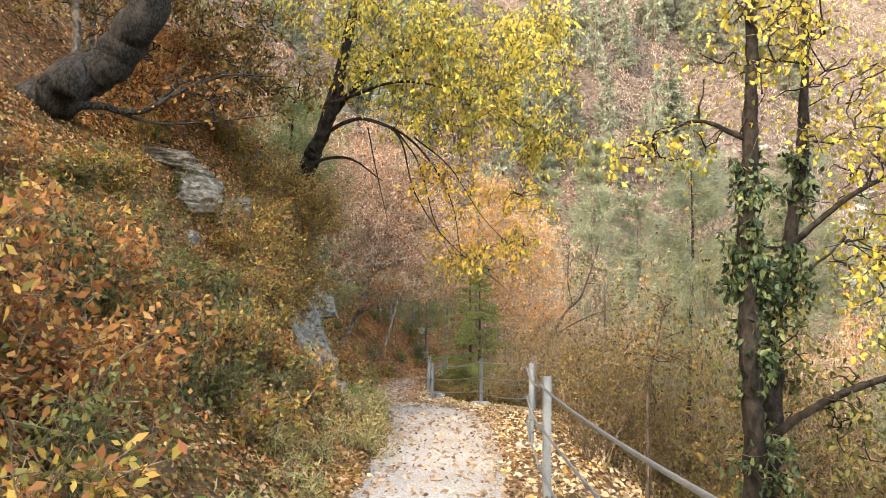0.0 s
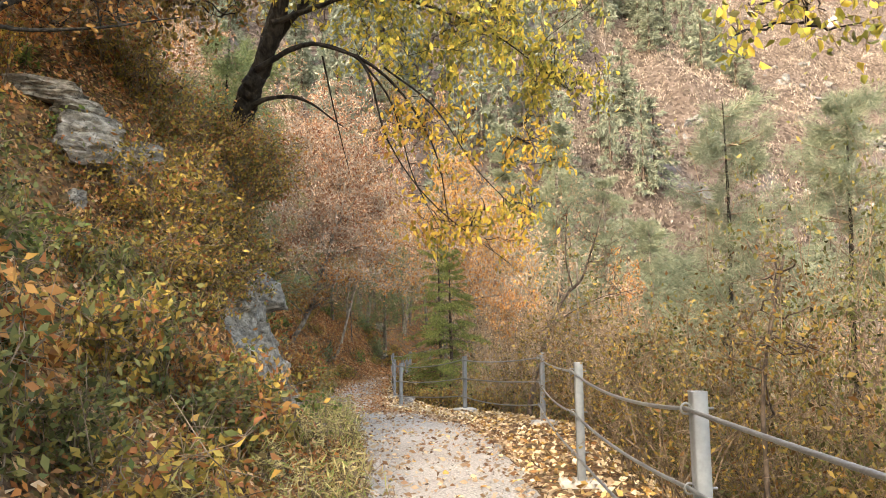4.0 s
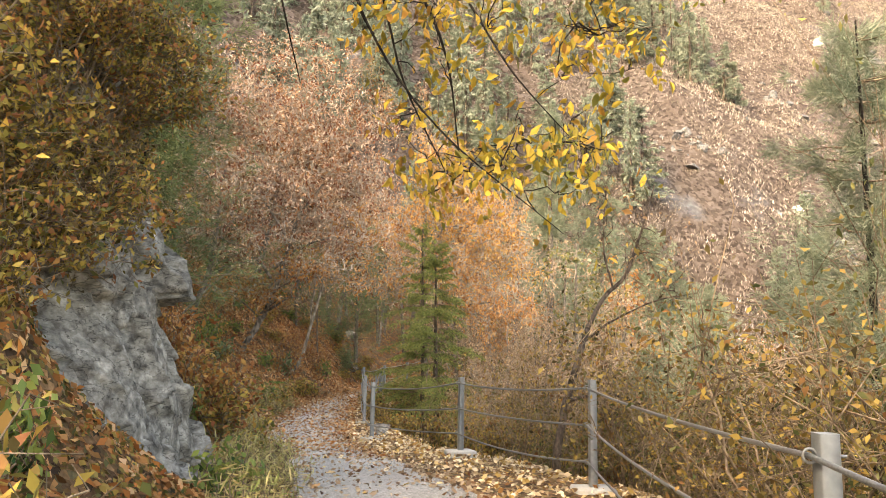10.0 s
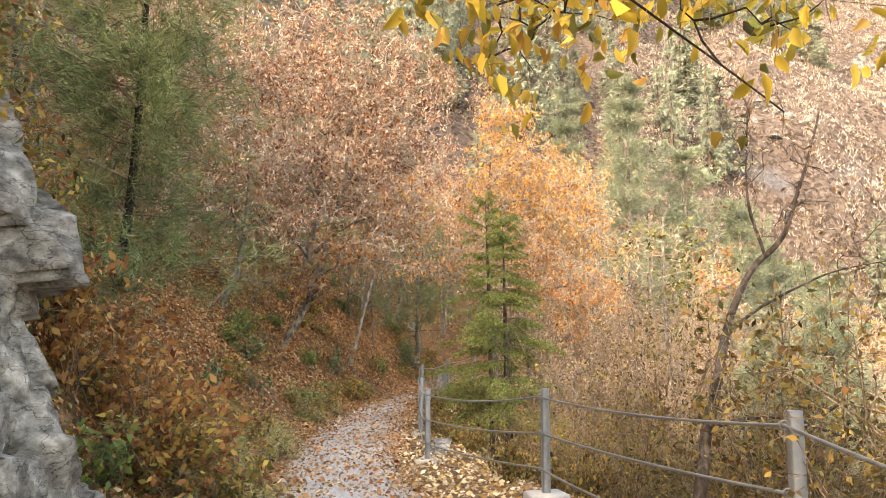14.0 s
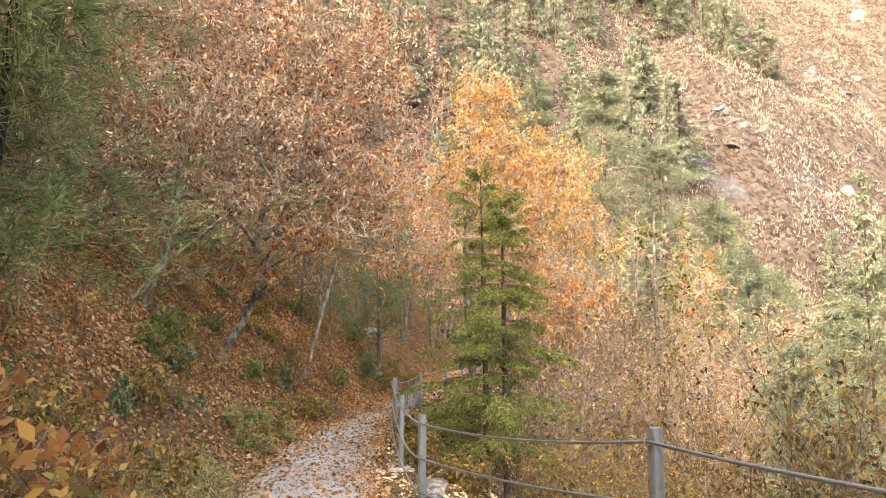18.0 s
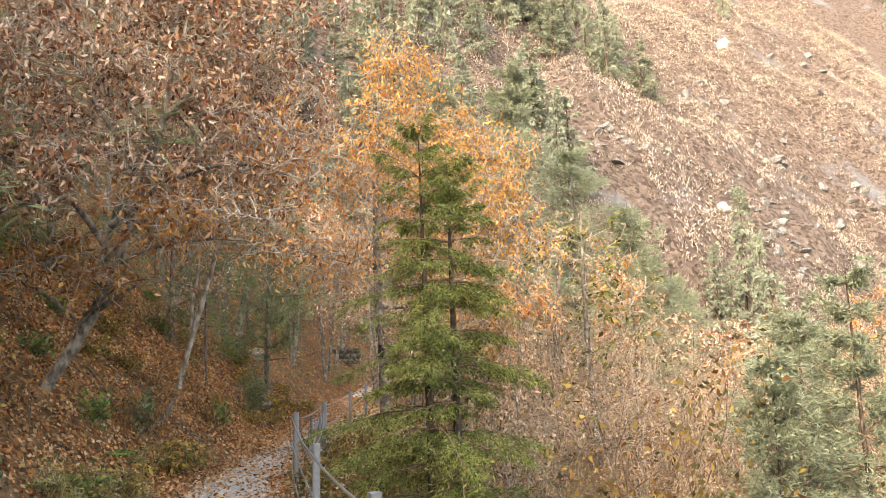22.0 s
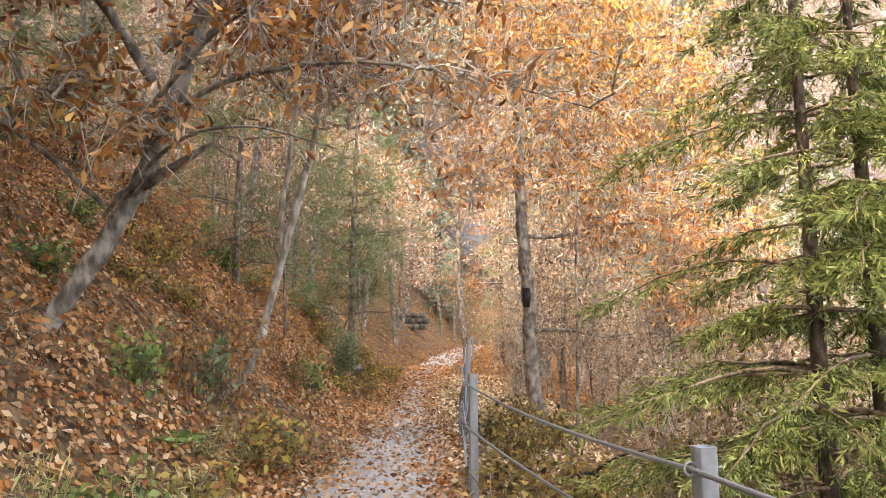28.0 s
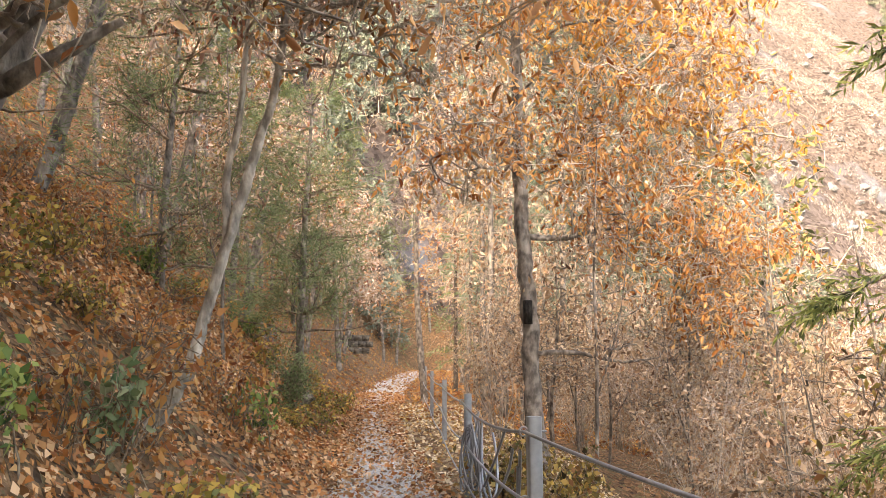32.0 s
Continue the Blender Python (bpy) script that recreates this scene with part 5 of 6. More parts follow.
# woods that cover the slopes
protos = []
for k in range(5):
    mt = (LEAF_BROWN, LEAF_RUST, LEAF_TAN, LEAF_OLIVE, LEAF_THICKET)[k]
    protos.append(broadleaf("woodland_tree", "woodland tree with withered leaves on the slope", (0, 0, 0), [[(0, 0, -0.4, 0.11), (0.1, 0, 2, 0.09), (0.3, 0.1, 4.5, 0.06), (0.2, 0, 8, 0.02)]],
                            [(0.2, 0, 5, 2.0, 2.0, 1.8, 44, 0, 0.8), (0.2, 0, 7, 1.6, 1.6, 1.4, 30, 0, 0.8), (0.2, 0, 3, 1.7, 1.7, 1.0, 20, 0, 0.6)], [mt], BARK_GREY, 350 + k, twig=TWIG_PALE, leaf=(0.2, 0.085), per_twig=11, group="woods on the slopes", sides=6, fine=1, thick=2.2))
r = np.random.default_rng(77)
above = scatter(28, 20, -16, -4, -5, 24, left_of(4.6, 11), 1.7) + scatter(21, 30, -40, -4, 24, 75, left_of(5.0, 30), 2.2) + scatter(24, 44, -12, 6, 42, 86, left_of(2.0, 14), 1.6) + scatter(29, 18, -36, 0, 45, 100, left_of(8, 34), 2.4)
below = scatter(22, 34, -6, 26, 70, 98, lambda x, y: True, 2.0) + scatter(23, 46, 8, 36, 36, 82, right_of(7, 30), 2.2)
used = set()
for i, (x, y) in enumerate(above + below):
    m = Matrix.Translation((x, y, float(land(x, y)) - 0.1)) @ Matrix.Rotation(r.uniform(0, 6.28), 4, "Z") @ Matrix.Diagonal((*([r.uniform(0.8, 1.25)] * 2), r.uniform(0.7, 1.15), 1))
    k = (0, 2, 0, 3, 1)[i % 5] if i < len(above) else (2, 0, 2, 4, 1)[i % 5]
    if k in used:
        copy_thing(protos[k], Matrix.Identity(4)).matrix_basis = m
    else:
        protos[k].matrix_basis = m
        used.add(k)

# conifers
spruce("spruce", "twin-stemmed green spruce with drooping sprays below the fence", (1.2, 26.8, -0.9),
       [[(1.12, 26.95, -1.1, 0.06), (1.1, 26.95, 1.0, 0.05), (1.05, 26.9, 3.0, 0.03), (1.0, 26.85, 4.75, 0.006)], [(1.45, 26.85, -1.1, 0.065), (1.43, 26.85, 1.0, 0.055), (1.4, 26.85, 2.8, 0.032), (1.38, 26.85, 4.3, 0.006)]],
       31, NEEDLE_SPRUCE, reach=1.66, whorls=20, per=5, density=1.9, low=0.14, needle=(0.055, 0.0105), nn=20)
pine("pine", "tall thin grey-green pine on the slope below the fence", (5.2, 15.3, -4),
     [(5.0, 15.1, -4, 0.07), (5.1, 15.2, 0, 0.055), (5.18, 15.2, 2, 0.042), (5.33, 15.4, 3.6, 0.03), (5.33, 15.4, 5.6, 0.01)], 32, NEEDLE_PINE, reach=1.35, boughs=110, needle=(0.22, 0.008), low=0.3, bark=BARK_DARK, taper=0.38)
pine("pine", "thin grey-green pine with a bare lower trunk", (7.7, 15.8, -5),
     [(7.7, 15.8, -5, 0.08), (7.6, 15.7, 1, 0.05), (7.65, 15.6, 3.5, 0.035), (7.74, 15.6, 5.9, 0.01)], 33, NEEDLE_PINE, reach=1.35, boughs=90, needle=(0.22, 0.008), low=0.42, bark=BARK_DARK, taper=0.38)
for k, (x, y, top, reach) in enumerate([(10.4, 15.6, 5.8, 1.5), (12.6, 17.8, 6.2, 1.6), (9.4, 12.4, 4.6, 1.4), (14.5, 20.5, 6.5, 1.8), (12, 13, 5.2, 1.6), (7.6, 11.2, 2.6, 1.5), (9.2, 14.2, 3.2, 1.5), (11.5, 11, 3.6, 1.7), (14, 15.5, 4.2, 1.8), (6.6, 9.0, 1.6, 1.3)]):
    z = float(land(x, y))
    pine("pine", "grey-green pine on the slope below the fence", (x, y, z), [(x, y, z - 0.4, 0.09), (x + 0.1, y, (z + top) / 2, 0.06), (x, y, top, 0.012)], 360 + k, NEEDLE_PINE, reach=reach, boughs=110, tufts=6, needle=(0.26, 0.02), low=0.3, per=26, bark=BARK_DARK)
for k, (x, y, top) in enumerate([(8.6, 30.2, 1.9), (10.2, 29.8, 3.7), (12.0, 33.5, 3.0)]):
    z = float(land(x, y))
    pine("young_fir", "soft green young fir below the fence", (x, y, z), [(x, y, z - 0.3, 0.08), (x, y, (z + top) / 2, 0.05), (x, y, top, 0.01)], 366 + k, NEEDLE_PINE, reach=1.75, boughs=190, tufts=6, needle=(0.17, 0.024), per=24, low=0.1, bark=BARK_BROWN, category="fir")
pine("pine", "soft blue-green pine hanging over the leafy bank", (-4.9, 22.5, 2.6),
     [(-5.2, 22.6, 2.4, 0.09), (-5.0, 22.5, 4.5, 0.07), (-4.9, 22.4, 7, 0.05), (-4.8, 22.3, 9.5, 0.02)], 34, NEEDLE_DARK, reach=2.2, boughs=130, needle=(0.26, 0.014), low=0.0, bark=BARK_DARK, taper=0.3)
pine("pine", "soft blue-green pine among the bare trees above the path", (-0.8, 40.5, 1.0), [(-0.8, 40.5, 0.6, 0.09), (-0.8, 40.4, 3.5, 0.07), (-0.7, 40.4, 7.2, 0.02)], 35, NEEDLE_DARK, reach=2.1, boughs=70, tufts=6, needle=(0.26, 0.012), low=0.3, bark=BARK_GREY, per=36, taper=0.2)
for k, (x, y, h_) in enumerate([(-5.6, 35.5, 6), (-7.0, 33, 6.5)]):
    z = float(land(x, y))
    pine("pine", "dark green pine on the steep leafy slope", (x, y, z), [(x, y, z - 0.3, 0.08), (x, y, z + h_ / 2, 0.06), (x + 0.1, y, z + h_, 0.02)], 385 + k, NEEDLE_DARK, reach=2.3, boughs=60, tufts=6, needle=(0.22, 0.012), low=0.06, bark=BARK_GREY, per=34, taper=0.15)
pine("pine", "soft dark green pine behind the slender tree", (-3.2, 37.3, 2.1), [(-3.2, 37.3, 1.7, 0.08), (-3.2, 37.2, 4, 0.06), (-3.1, 37.2, 7.5, 0.02)], 36, NEEDLE_DARK, reach=2.2, boughs=60, tufts=6, needle=(0.22, 0.012), low=0.15, bark=BARK_GREY, per=36, taper=0.15)
for k, (x, y, top, reach) in enumerate([(10, 48.5, 16, 3.0), (7.3, 51, 16.5, 2.6), (13.5, 50, 12.5, 3.2), (16.5, 50, 9.5, 2.8), (20, 54, 7.5, 2.8), (12.5, 58, 15, 3), (25, 60, 7, 3)]):
    z = float(land(x, y))
    pine("pine", "tall bushy grey-green pine in the valley", (x, y, z), [(x, y, z - 0.5, 0.25), (x + 0.1, y, (z + top) / 2, 0.16), (x, y, top, 0.03)], 340 + k, NEEDLE_PINE, reach=reach, boughs=120, tufts=7, needle=(0.34, 0.03), low=0.25, per=26)

# far conifers on the opposite hillside, with the haze in their needle colour
r = np.random.default_rng(90)
kinds = []
for k in range(3):
    t = spruce("fir", "conifer on the opposite hillside, its green greyed for haze", (0, 0, 0), [[(0, 0, -0.5, 0.2), (0, 0, 5, 0.12), (0, 0, 10, 0.02)]], 400 + k, NEEDLE_HAZED, reach=2.4, whorls=16, per=5, density=0.4, needle=(0.45, 0.12), nn=4, bark=BARK_BROWN)
    tagged(t, group="firs on the hillside")
    kinds.append(t)
spots = []
for x0, x1, y0, y1, n in [(10, 38, 95, 125, 24), (30, 62, 126, 150, 16), (43, 66, 119, 136, 12), (60, 190, 170, 200, 8), (70, 225, 198, 226, 64), (-10, 40, 115, 160, 12), (20, 60, 70, 92, 14), (90, 170, 150, 180, 3), (-38, 10, 90, 132, 34), (-14, 24, 78, 100, 14)]:
    spots += [(r.uniform(x0, x1), r.uniform(y0, y1)) for _ in range(n)]
for i, (x, y) in enumerate(spots):
    m = Matrix.Translation((x, y, float(land(x, y)) - 0.3)) @ Matrix.Rotation(r.uniform(0, 6.28), 4, "Z") @ Matrix.Diagonal((*([r.uniform(0.75, 1.5)] * 2), r.uniform(0.8, 1.7) * (1.25 if y > 200 else 1), 1))
    k = kinds[i % 3]
    if i < 3:
        k.matrix_basis = m
    else:
        copy_thing(k, Matrix.Identity(4)).matrix_basis = m
# crags on the opposite hillside; the pale ones have sunlight in their colour
r = np.random.default_rng(92)
crags = [(95.4, 149, 2.6, SUN_TONED_ROCK), (61.8, 106, 1.3, SUN_TONED_ROCK), (70.5, 105.4, 1.1, SUN_TONED_ROCK)]
FIELDS = [(45, 107.5, 4, 16, 1.7), (74.6, 130.4, 3, 9, 1.9), (88, 122, 6, 18, 2.0), (67, 101.5, 5, 18, 1.7), (72, 106, 7, 18, 1.6), (100, 128, 8, 12, 2.2), (120, 150, 12, 10, 2.4)]


def off_the_crags(x, y, r):
    """Scrub is thin where the crags stand."""
    near = np.min([((x - a) ** 2 + (y - b) ** 2) / (1.2 * c) ** 2 for a, b, c, _, _ in FIELDS], 0)
    return (near > 1) | (r.random(len(x)) < 0.3)


for x, y, spread, n, size in FIELDS:
    crags += [(x + r.normal() * spread, y + r.normal() * spread * 0.7, 0.62 * size * r.uniform(0.35, 1.1), CRAG) for _ in range(int(1.5 * n))]
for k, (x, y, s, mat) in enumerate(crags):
    rock("crag", (x, y, float(land(x, y)) - 0.1 * s), (s * r.uniform(0.7, 1.3), s * 0.8, s * r.uniform(0.5, 1.0)), 60 + k, "pale crag on the dry hillside, with sunlight put into its colour" if mat is SUN_TONED_ROCK else "grey crag on the dry hillside", cuts=16, sub=3, turn=r.uniform(0, 3), category="crag", mat=mat)

r = np.random.default_rng(91)
g = Geo()
n = 60000
sx, sy = r.uniform(10, 150, n), 88 + 100 * r.uniform(0, 1, n) ** 1.3
ok = (sx > 34 - 0.7 * (sy - 84)) & (sx < 0.95 * sy) & (fbm(sx * 0.09, sy * 0.09, 3) > -0.8) & off_the_crags(sx, sy, r)
sx, sy = sx[ok], sy[ok]
k = len(sx)
q = np.repeat(np.stack([sx, sy, land(sx, sy) - 0.05], 1), 4, 0) + r.normal(size=(4 * k, 3)) * (0.18, 0.18, 0.03)
g.leaves(q, r.normal(size=(4 * k, 3)) * 0.5 + (0, 0, 1), np.repeat(r.uniform(0.3, 0.75, k), 4), 0.13, 0.2, r)
n = 15000
sx, sy = r.uniform(10, 150, n), 88 + 100 * r.uniform(0, 1, n) ** 1.2
ok = (sx > 34 - 0.7 * (sy - 84)) & (sx < 0.95 * sy) & (fbm(sx * 0.06 + 9, sy * 0.06, 3) > -0.25) & off_the_crags(sx, sy, r)
sx, sy = sx[ok], sy[ok]
k = len(sx)
size = np.repeat(r.uniform(0.35, 1.0, k), 14)[:, None]
q = np.repeat(np.stack([sx, sy, land(sx, sy) + 0.3], 1), 14, 0) + r.normal(size=(14 * k, 3)) * size * (0.5, 0.5, 0.4)
g.leaves(q, r.normal(size=(14 * k, 3)) + (0, 0, 0.5), 0.27, 0.13, 0.25, r)
SCRUB = leaf_material("dry_scrub", [(0.11, 0.087, 0.077), (0.26, 0.21, 0.188), (0.46, 0.395, 0.36), (0.19, 0.147, 0.127), (0.14, 0.13, 0.10), (0.34, 0.277, 0.237)], 0.8, 0.12, 1.1)
tagged(new("hillside_scrub", g.mesh("hillside_scrub", SCRUB)), "dry brown scrub and grass on the opposite hillside", "scrub", kind="stuff")

# low stone headwall of a culvert above the path
head = thing("culvert_wall", (4.0, 66, float(land(4.0, 66)) - 0.2), "low grey stone culvert wall above the path", "wall")
for row in range(3):
    for k in range(6):
        g = Geo()
        w_, o_ = 0.42, 0.21 * (row % 2)
        x0 = -1.3 + k * w_ + o_
        g.box((x0 + 0.012, -0.25 + 0.02 * ((k + row) % 2), -0.2 + row * 0.34 + 0.01), (x0 + w_ - 0.012, 0.3, -0.2 + (row + 1) * 0.34 - 0.01))
        part("stone", g, CULVERT, head)
# dark box fixed to the chestnut trunk
g = Geo()
g.box((-0.05, -0.05, -0.16), (0.05, 0.04, 0.16))
nest = tagged(new("trunk_box", g.mesh("trunk_box", BARK_DARK)), "small dark box fixed to the chestnut trunk", "box")
nest.location = (1.71, 34.72, 2.05)
# broken limb lying below the fence
limb = thing("fallen_limb", (0.9, 30.6, float(land(0.9, 30.6))), "dark broken limb lying behind the fence", "branch")
for pts in ([(-0.5, -0.2, 0.02, 0.035), (-0.15, 0, 0.16, 0.04), (0.25, 0.1, 0.22, 0.035), (0.6, 0.1, 0.1, 0.025), (0.9, 0.3, 0.03, 0.012)], [(0.2, 0.1, 0.2, 0.02), (0.45, -0.1, 0.42, 0.015), (0.8, -0.15, 0.5, 0.006)]):
    g = Geo()
    p = smooth_line(pts, 6)
    g.tube(p[:, :3], p[:, 3], 8)
    part("limb", g, BARK_DARK, limb, smooth=True)
# bleached dead branch hanging among the oaks
dead = thing("dead_branch", (-4.9, 27.6, 2.4), "bleached dead branch leaning among the oaks", "branch")
for pts in ([(-0.9, 0.2, -0.6, 0.03), (-0.2, 0, 0.2, 0.028), (0.4, -0.1, 0.8, 0.022), (1.0, -0.2, 1.3, 0.01)], [(0.3, -0.1, 0.7, 0.014), (0.35, 0, 1.2, 0.01), (0.6, 0.1, 1.7, 0.004)]):
    g = Geo()
    p = smooth_line(pts, 6)
    g.tube(p[:, :3], p[:, 3], 8)
    part("limb", g, BARK_PALE, dead, smooth=True)


def fern(at, size, seed):
    """A fern: arching fronds with paired leaflets."""
    r = np.random.default_rng(seed)
    ob = thing("fern", at, "green fern among the fallen leaves", "fern", "ferns on the slope")
    for k in range(9):
        a = k * 0.7 + r.uniform(-0.2, 0.2)
        t = np.linspace(0, 1, 12)
        L = size * r.uniform(0.7, 1.1)
        ln = np.stack([np.cos(a) * L * t, np.sin(a) * L * t, L * (0.9 * t - 0.75 * t ** 2)], 1)
        g = Geo()
        g.tube(ln, np.linspace(0.004, 0.0015, 12), 4)
        for sgn in (-1, 1):
            side = np.array([-np.sin(a), np.cos(a), 0]) * sgn
            g.leaves(ln[1:], side + np.array([np.cos(a), np.sin(a), 0]) * 0.5 + r.normal(size=(11, 3)) * 0.1, L * 0.3 * np.sin(np.pi * np.linspace(0.12, 0.95, 11)) + 0.01, 0.035 * size / 0.4, 0.1, r)
        part("frond", g, LEAF_GREEN, ob)


for k, (x, y, s) in enumerate([(-3.0, 29.6, 0.42), (-3.4, 27.4, 0.35), (-3.5, 30.6, 0.3), (-2.9, 26.8, 0.3)]):
    fern((x, y, float(land(x, y))), s, 800 + k)

# ---- undergrowth ----
def off_the_rock(d0, d1):
    """On the bank, but neither on the outcrop nor before the rock face."""
    return lambda x, y: left_of(d0, d1)(x, y) and not (x < -3.4 and 11.2 < y < 14) and not (11.4 < y < 15.8 and left_of(-1, 2.2)(x, y))


spread_out(shrub("thicket_shrub", "leafless brownish thicket shrub with withered leaves", 2.4, 1.1, 500, LEAF_OLIVE, 14, 14, 6, (0.085, 0.042), group="thicket below the fence"), scatter(1, 24, 1.5, 11, 9, 27, right_of(0.9, 9), 0.9), 1)
spread_out(shrub("thicket_shrub", "olive-yellow thicket shrub below the fence", 1.9, 1.0, 501, LEAF_OLIVE, 14, 13, 8, (0.05, 0.025), group="thicket below the fence"), scatter(2, 32, 1.2, 10, 9, 32, right_of(0.7, 6.5), 0.65), 2)
spread_out(shrub("thicket_shrub", "olive-brown thicket shrub below the fence", 2.7, 1.3, 502, LEAF_OLIVE, 14, 13, 7, (0.075, 0.035), group="thicket below the fence"), scatter(3, 24, 2, 13, 12, 29, right_of(1.6, 11), 1.0), 3)
spread_out(shrub("thicket_shrub", "tall tan thicket shrub on the valley side", 4.0, 1.9, 503, LEAF_TAN, 13, 12, 8, (0.09, 0.04), bark=TWIG_PALE, group="thicket below the fence"), scatter(4, 46, 4, 22, 22, 62, lambda x, y: right_of(3.0, 17)(x, y) and (right_of(5.0, 17)(x, y) if y > 34 else right_of(6.5, 17)(x, y)), 1.5), 4)
spread_out(shrub("shrub", "olive and yellow shrub on the bank", 0.7, 0.6, 504, LEAF_BANK, 13, 10, 7, (0.075, 0.036), group="shrubs on the bank"), scatter(5, 34, -8, 0, -1, 20, off_the_rock(0.7, 5), 0.5), 5)
spread_out(shrub("shrub", "rust-brown leafy shrub on the bank", 0.6, 0.5, 505, LEAF_RUST, 12, 9, 6, (0.08, 0.04), group="shrubs on the bank"), scatter(6, 18, -8, 0, 0, 22, off_the_rock(0.8, 5), 0.5), 6)
spread_out(shrub("shrub", "olive-yellow shrub hanging from the rock", 1.0, 0.8, 506, LEAF_BANK, 14, 11, 8, (0.065, 0.032), arch=0.8, group="shrubs on the bank"), scatter(7, 34, -6, 0, 11.2, 16.4, off_the_rock(2.0, 4.5), 0.35), 7)
spread_out(shrub("shrub", "rust-leaved shrub at the foot of the rock", 0.9, 0.5, 521, LEAF_RUST, 12, 9, 6, (0.09, 0.045), group="shrubs on the bank"), [(-2.3, 16.9), (-2.7, 17.4), (-2.5, 18.1), (-3.2, 17.0), (-3.1, 18.3)], 34, 0.8, 1.1)
spread_out(shrub("shrub", "rust-orange leafy shrub on the near bank", 0.7, 0.55, 519, LEAF_RUST, 13, 10, 7, (0.075, 0.04), group="shrubs on the bank"), scatter(32, 12, -5, -2.2, 3, 6.8, left_of(1.3, 4), 0.45), 32)
spread_out(shrub("shrub", "olive-green shrub with yellowing leaves on the near bank", 0.65, 0.5, 520, LEAF_THICKET, 13, 10, 7, (0.075, 0.036), group="shrubs on the bank"), scatter(33, 22, -6, -1, 4, 10.5, off_the_rock(0.7, 4.5), 0.5), 33)
spread_out(shrub("low_plant", "small green shrub among fallen leaves", 0.45, 0.4, 507, LEAF_GREEN, 9, 7, 5, (0.085, 0.045), group="green plants on the slope"), scatter(8, 34, -9, 1, 1, 42, left_of(0.4, 5), 0.7), 8)
spread_out(shrub("grass_tuft", "dry tufted plant at the path's edge", 0.3, 0.3, 508, GRASS_DRY, 16, 4, 6, (0.12, 0.012), group="tufts by the path"), scatter(9, 54, -4, 2, 0, 30, left_of(-0.02, 0.8), 0.3), 9, sink=0.02)
spread_out(shrub("shrub", "dark evergreen bush beside the path", 1.1, 0.6, 509, NEEDLE_DARK, 16, 16, 16, (0.06, 0.02)), [(-1.2, 37.4)], 10, 0.85, 0.95)
spread_out(shrub("low_plant", "yellow-green plant beside the fence", 0.4, 0.35, 510, LEAF_OLIVE, 10, 8, 7, (0.07, 0.045), group="plants by the fence"), scatter(11, 24, -0.5, 3, 19, 36, right_of(0.2, 1.3), 0.4), 11)

spread_out(shrub("thicket_shrub", "tall olive-green thicket shrub on the slope below the fence", 4.2, 1.5, 511, LEAF_THICKET, 15, 15, 9, (0.075, 0.038), group="thicket below the fence"), scatter(12, 16, 4.2, 10, 5, 15, right_of(3.4, 8.5), 1.1), 12)
spread_out(shrub("thicket_shrub", "yellow-olive twiggy shrub below the fence", 2.0, 1.0, 524, LEAF_BANK, 12, 12, 6, (0.06, 0.03), group="thicket below the fence"), scatter(38, 14, 1, 8, 20, 29, lambda x, y: right_of(1.6, 5.5)(x, y) and (x - 1.25) ** 2 + (y - 26.9) ** 2 > 4, 0.8), 38, 0.75, 1.0)
spread_out(shrub("thicket_shrub", "dark olive bush behind the fence", 1.8, 1.0, 512, LEAF_THICKET, 14, 13, 8, (0.06, 0.03), group="thicket below the fence"), scatter(13, 34, 1.8, 8, 3, 22, right_of(0.9, 5), 0.7), 13)

def on_ledges(make, places, seed, lo=0.8, hi=1.2):
    """Sets a shrub and its copies on the rock face, leaning out from it."""
    r = np.random.default_rng(seed)
    for k, (x, y, z) in enumerate(places):
        m = Matrix.Translation((x, y, z)) @ Matrix.Rotation(r.uniform(0.3, 1.3), 4, "Y") @ Matrix.Rotation(r.uniform(0, 6.28), 4, "Z") @ Matrix.Diagonal((*r.uniform(lo, hi, 3), 1))
        if k:
            copy_thing(make, Matrix.Identity(4)).matrix_basis = m
        else:
            make.matrix_basis = m


r = np.random.default_rng(35)
ledges = [(y, z) for y, z in zip(r.uniform(11.6, 15.3, 90), r.uniform(0.9, 4.3, 90)) if z > np.interp(y, [11.6, 12.6, 14, 15], [0.8, 1.7, 2.3, 2.9])]
ledges = [(float(face(np.array(y), np.array(z))) - 0.06, y, z) for y, z in ledges]
on_ledges(shrub("shrub", "olive-yellow shrub hanging from a rock ledge", 0.75, 0.5, 513, LEAF_BANK, 12, 9, 7, (0.06, 0.03), arch=0.6, group="shrubs on the rock"), ledges[::2], 14)
on_ledges(shrub("shrub", "brown-leaved shrub hanging from a rock ledge", 0.7, 0.5, 522, LEAF_OLIVE, 12, 9, 7, (0.06, 0.03), arch=0.6, group="shrubs on the rock"), ledges[1::2], 36)
on_ledges(shrub("shrub", "olive shrub at the leaning tree's foot", 0.8, 0.55, 523, LEAF_BANK, 13, 10, 7, (0.06, 0.03), arch=0.5, group="shrubs on the rock"), [(-2.9, 14.0, 4.2), (-3.2, 13.9, 4.3), (-2.75, 14.3, 4.0), (-2.8, 13.7, 3.8), (-3.5, 13.7, 4.2), (-3.1, 13.6, 3.7), (-2.7, 14.0, 3.5), (-2.7, 14.6, 3.6)], 37)

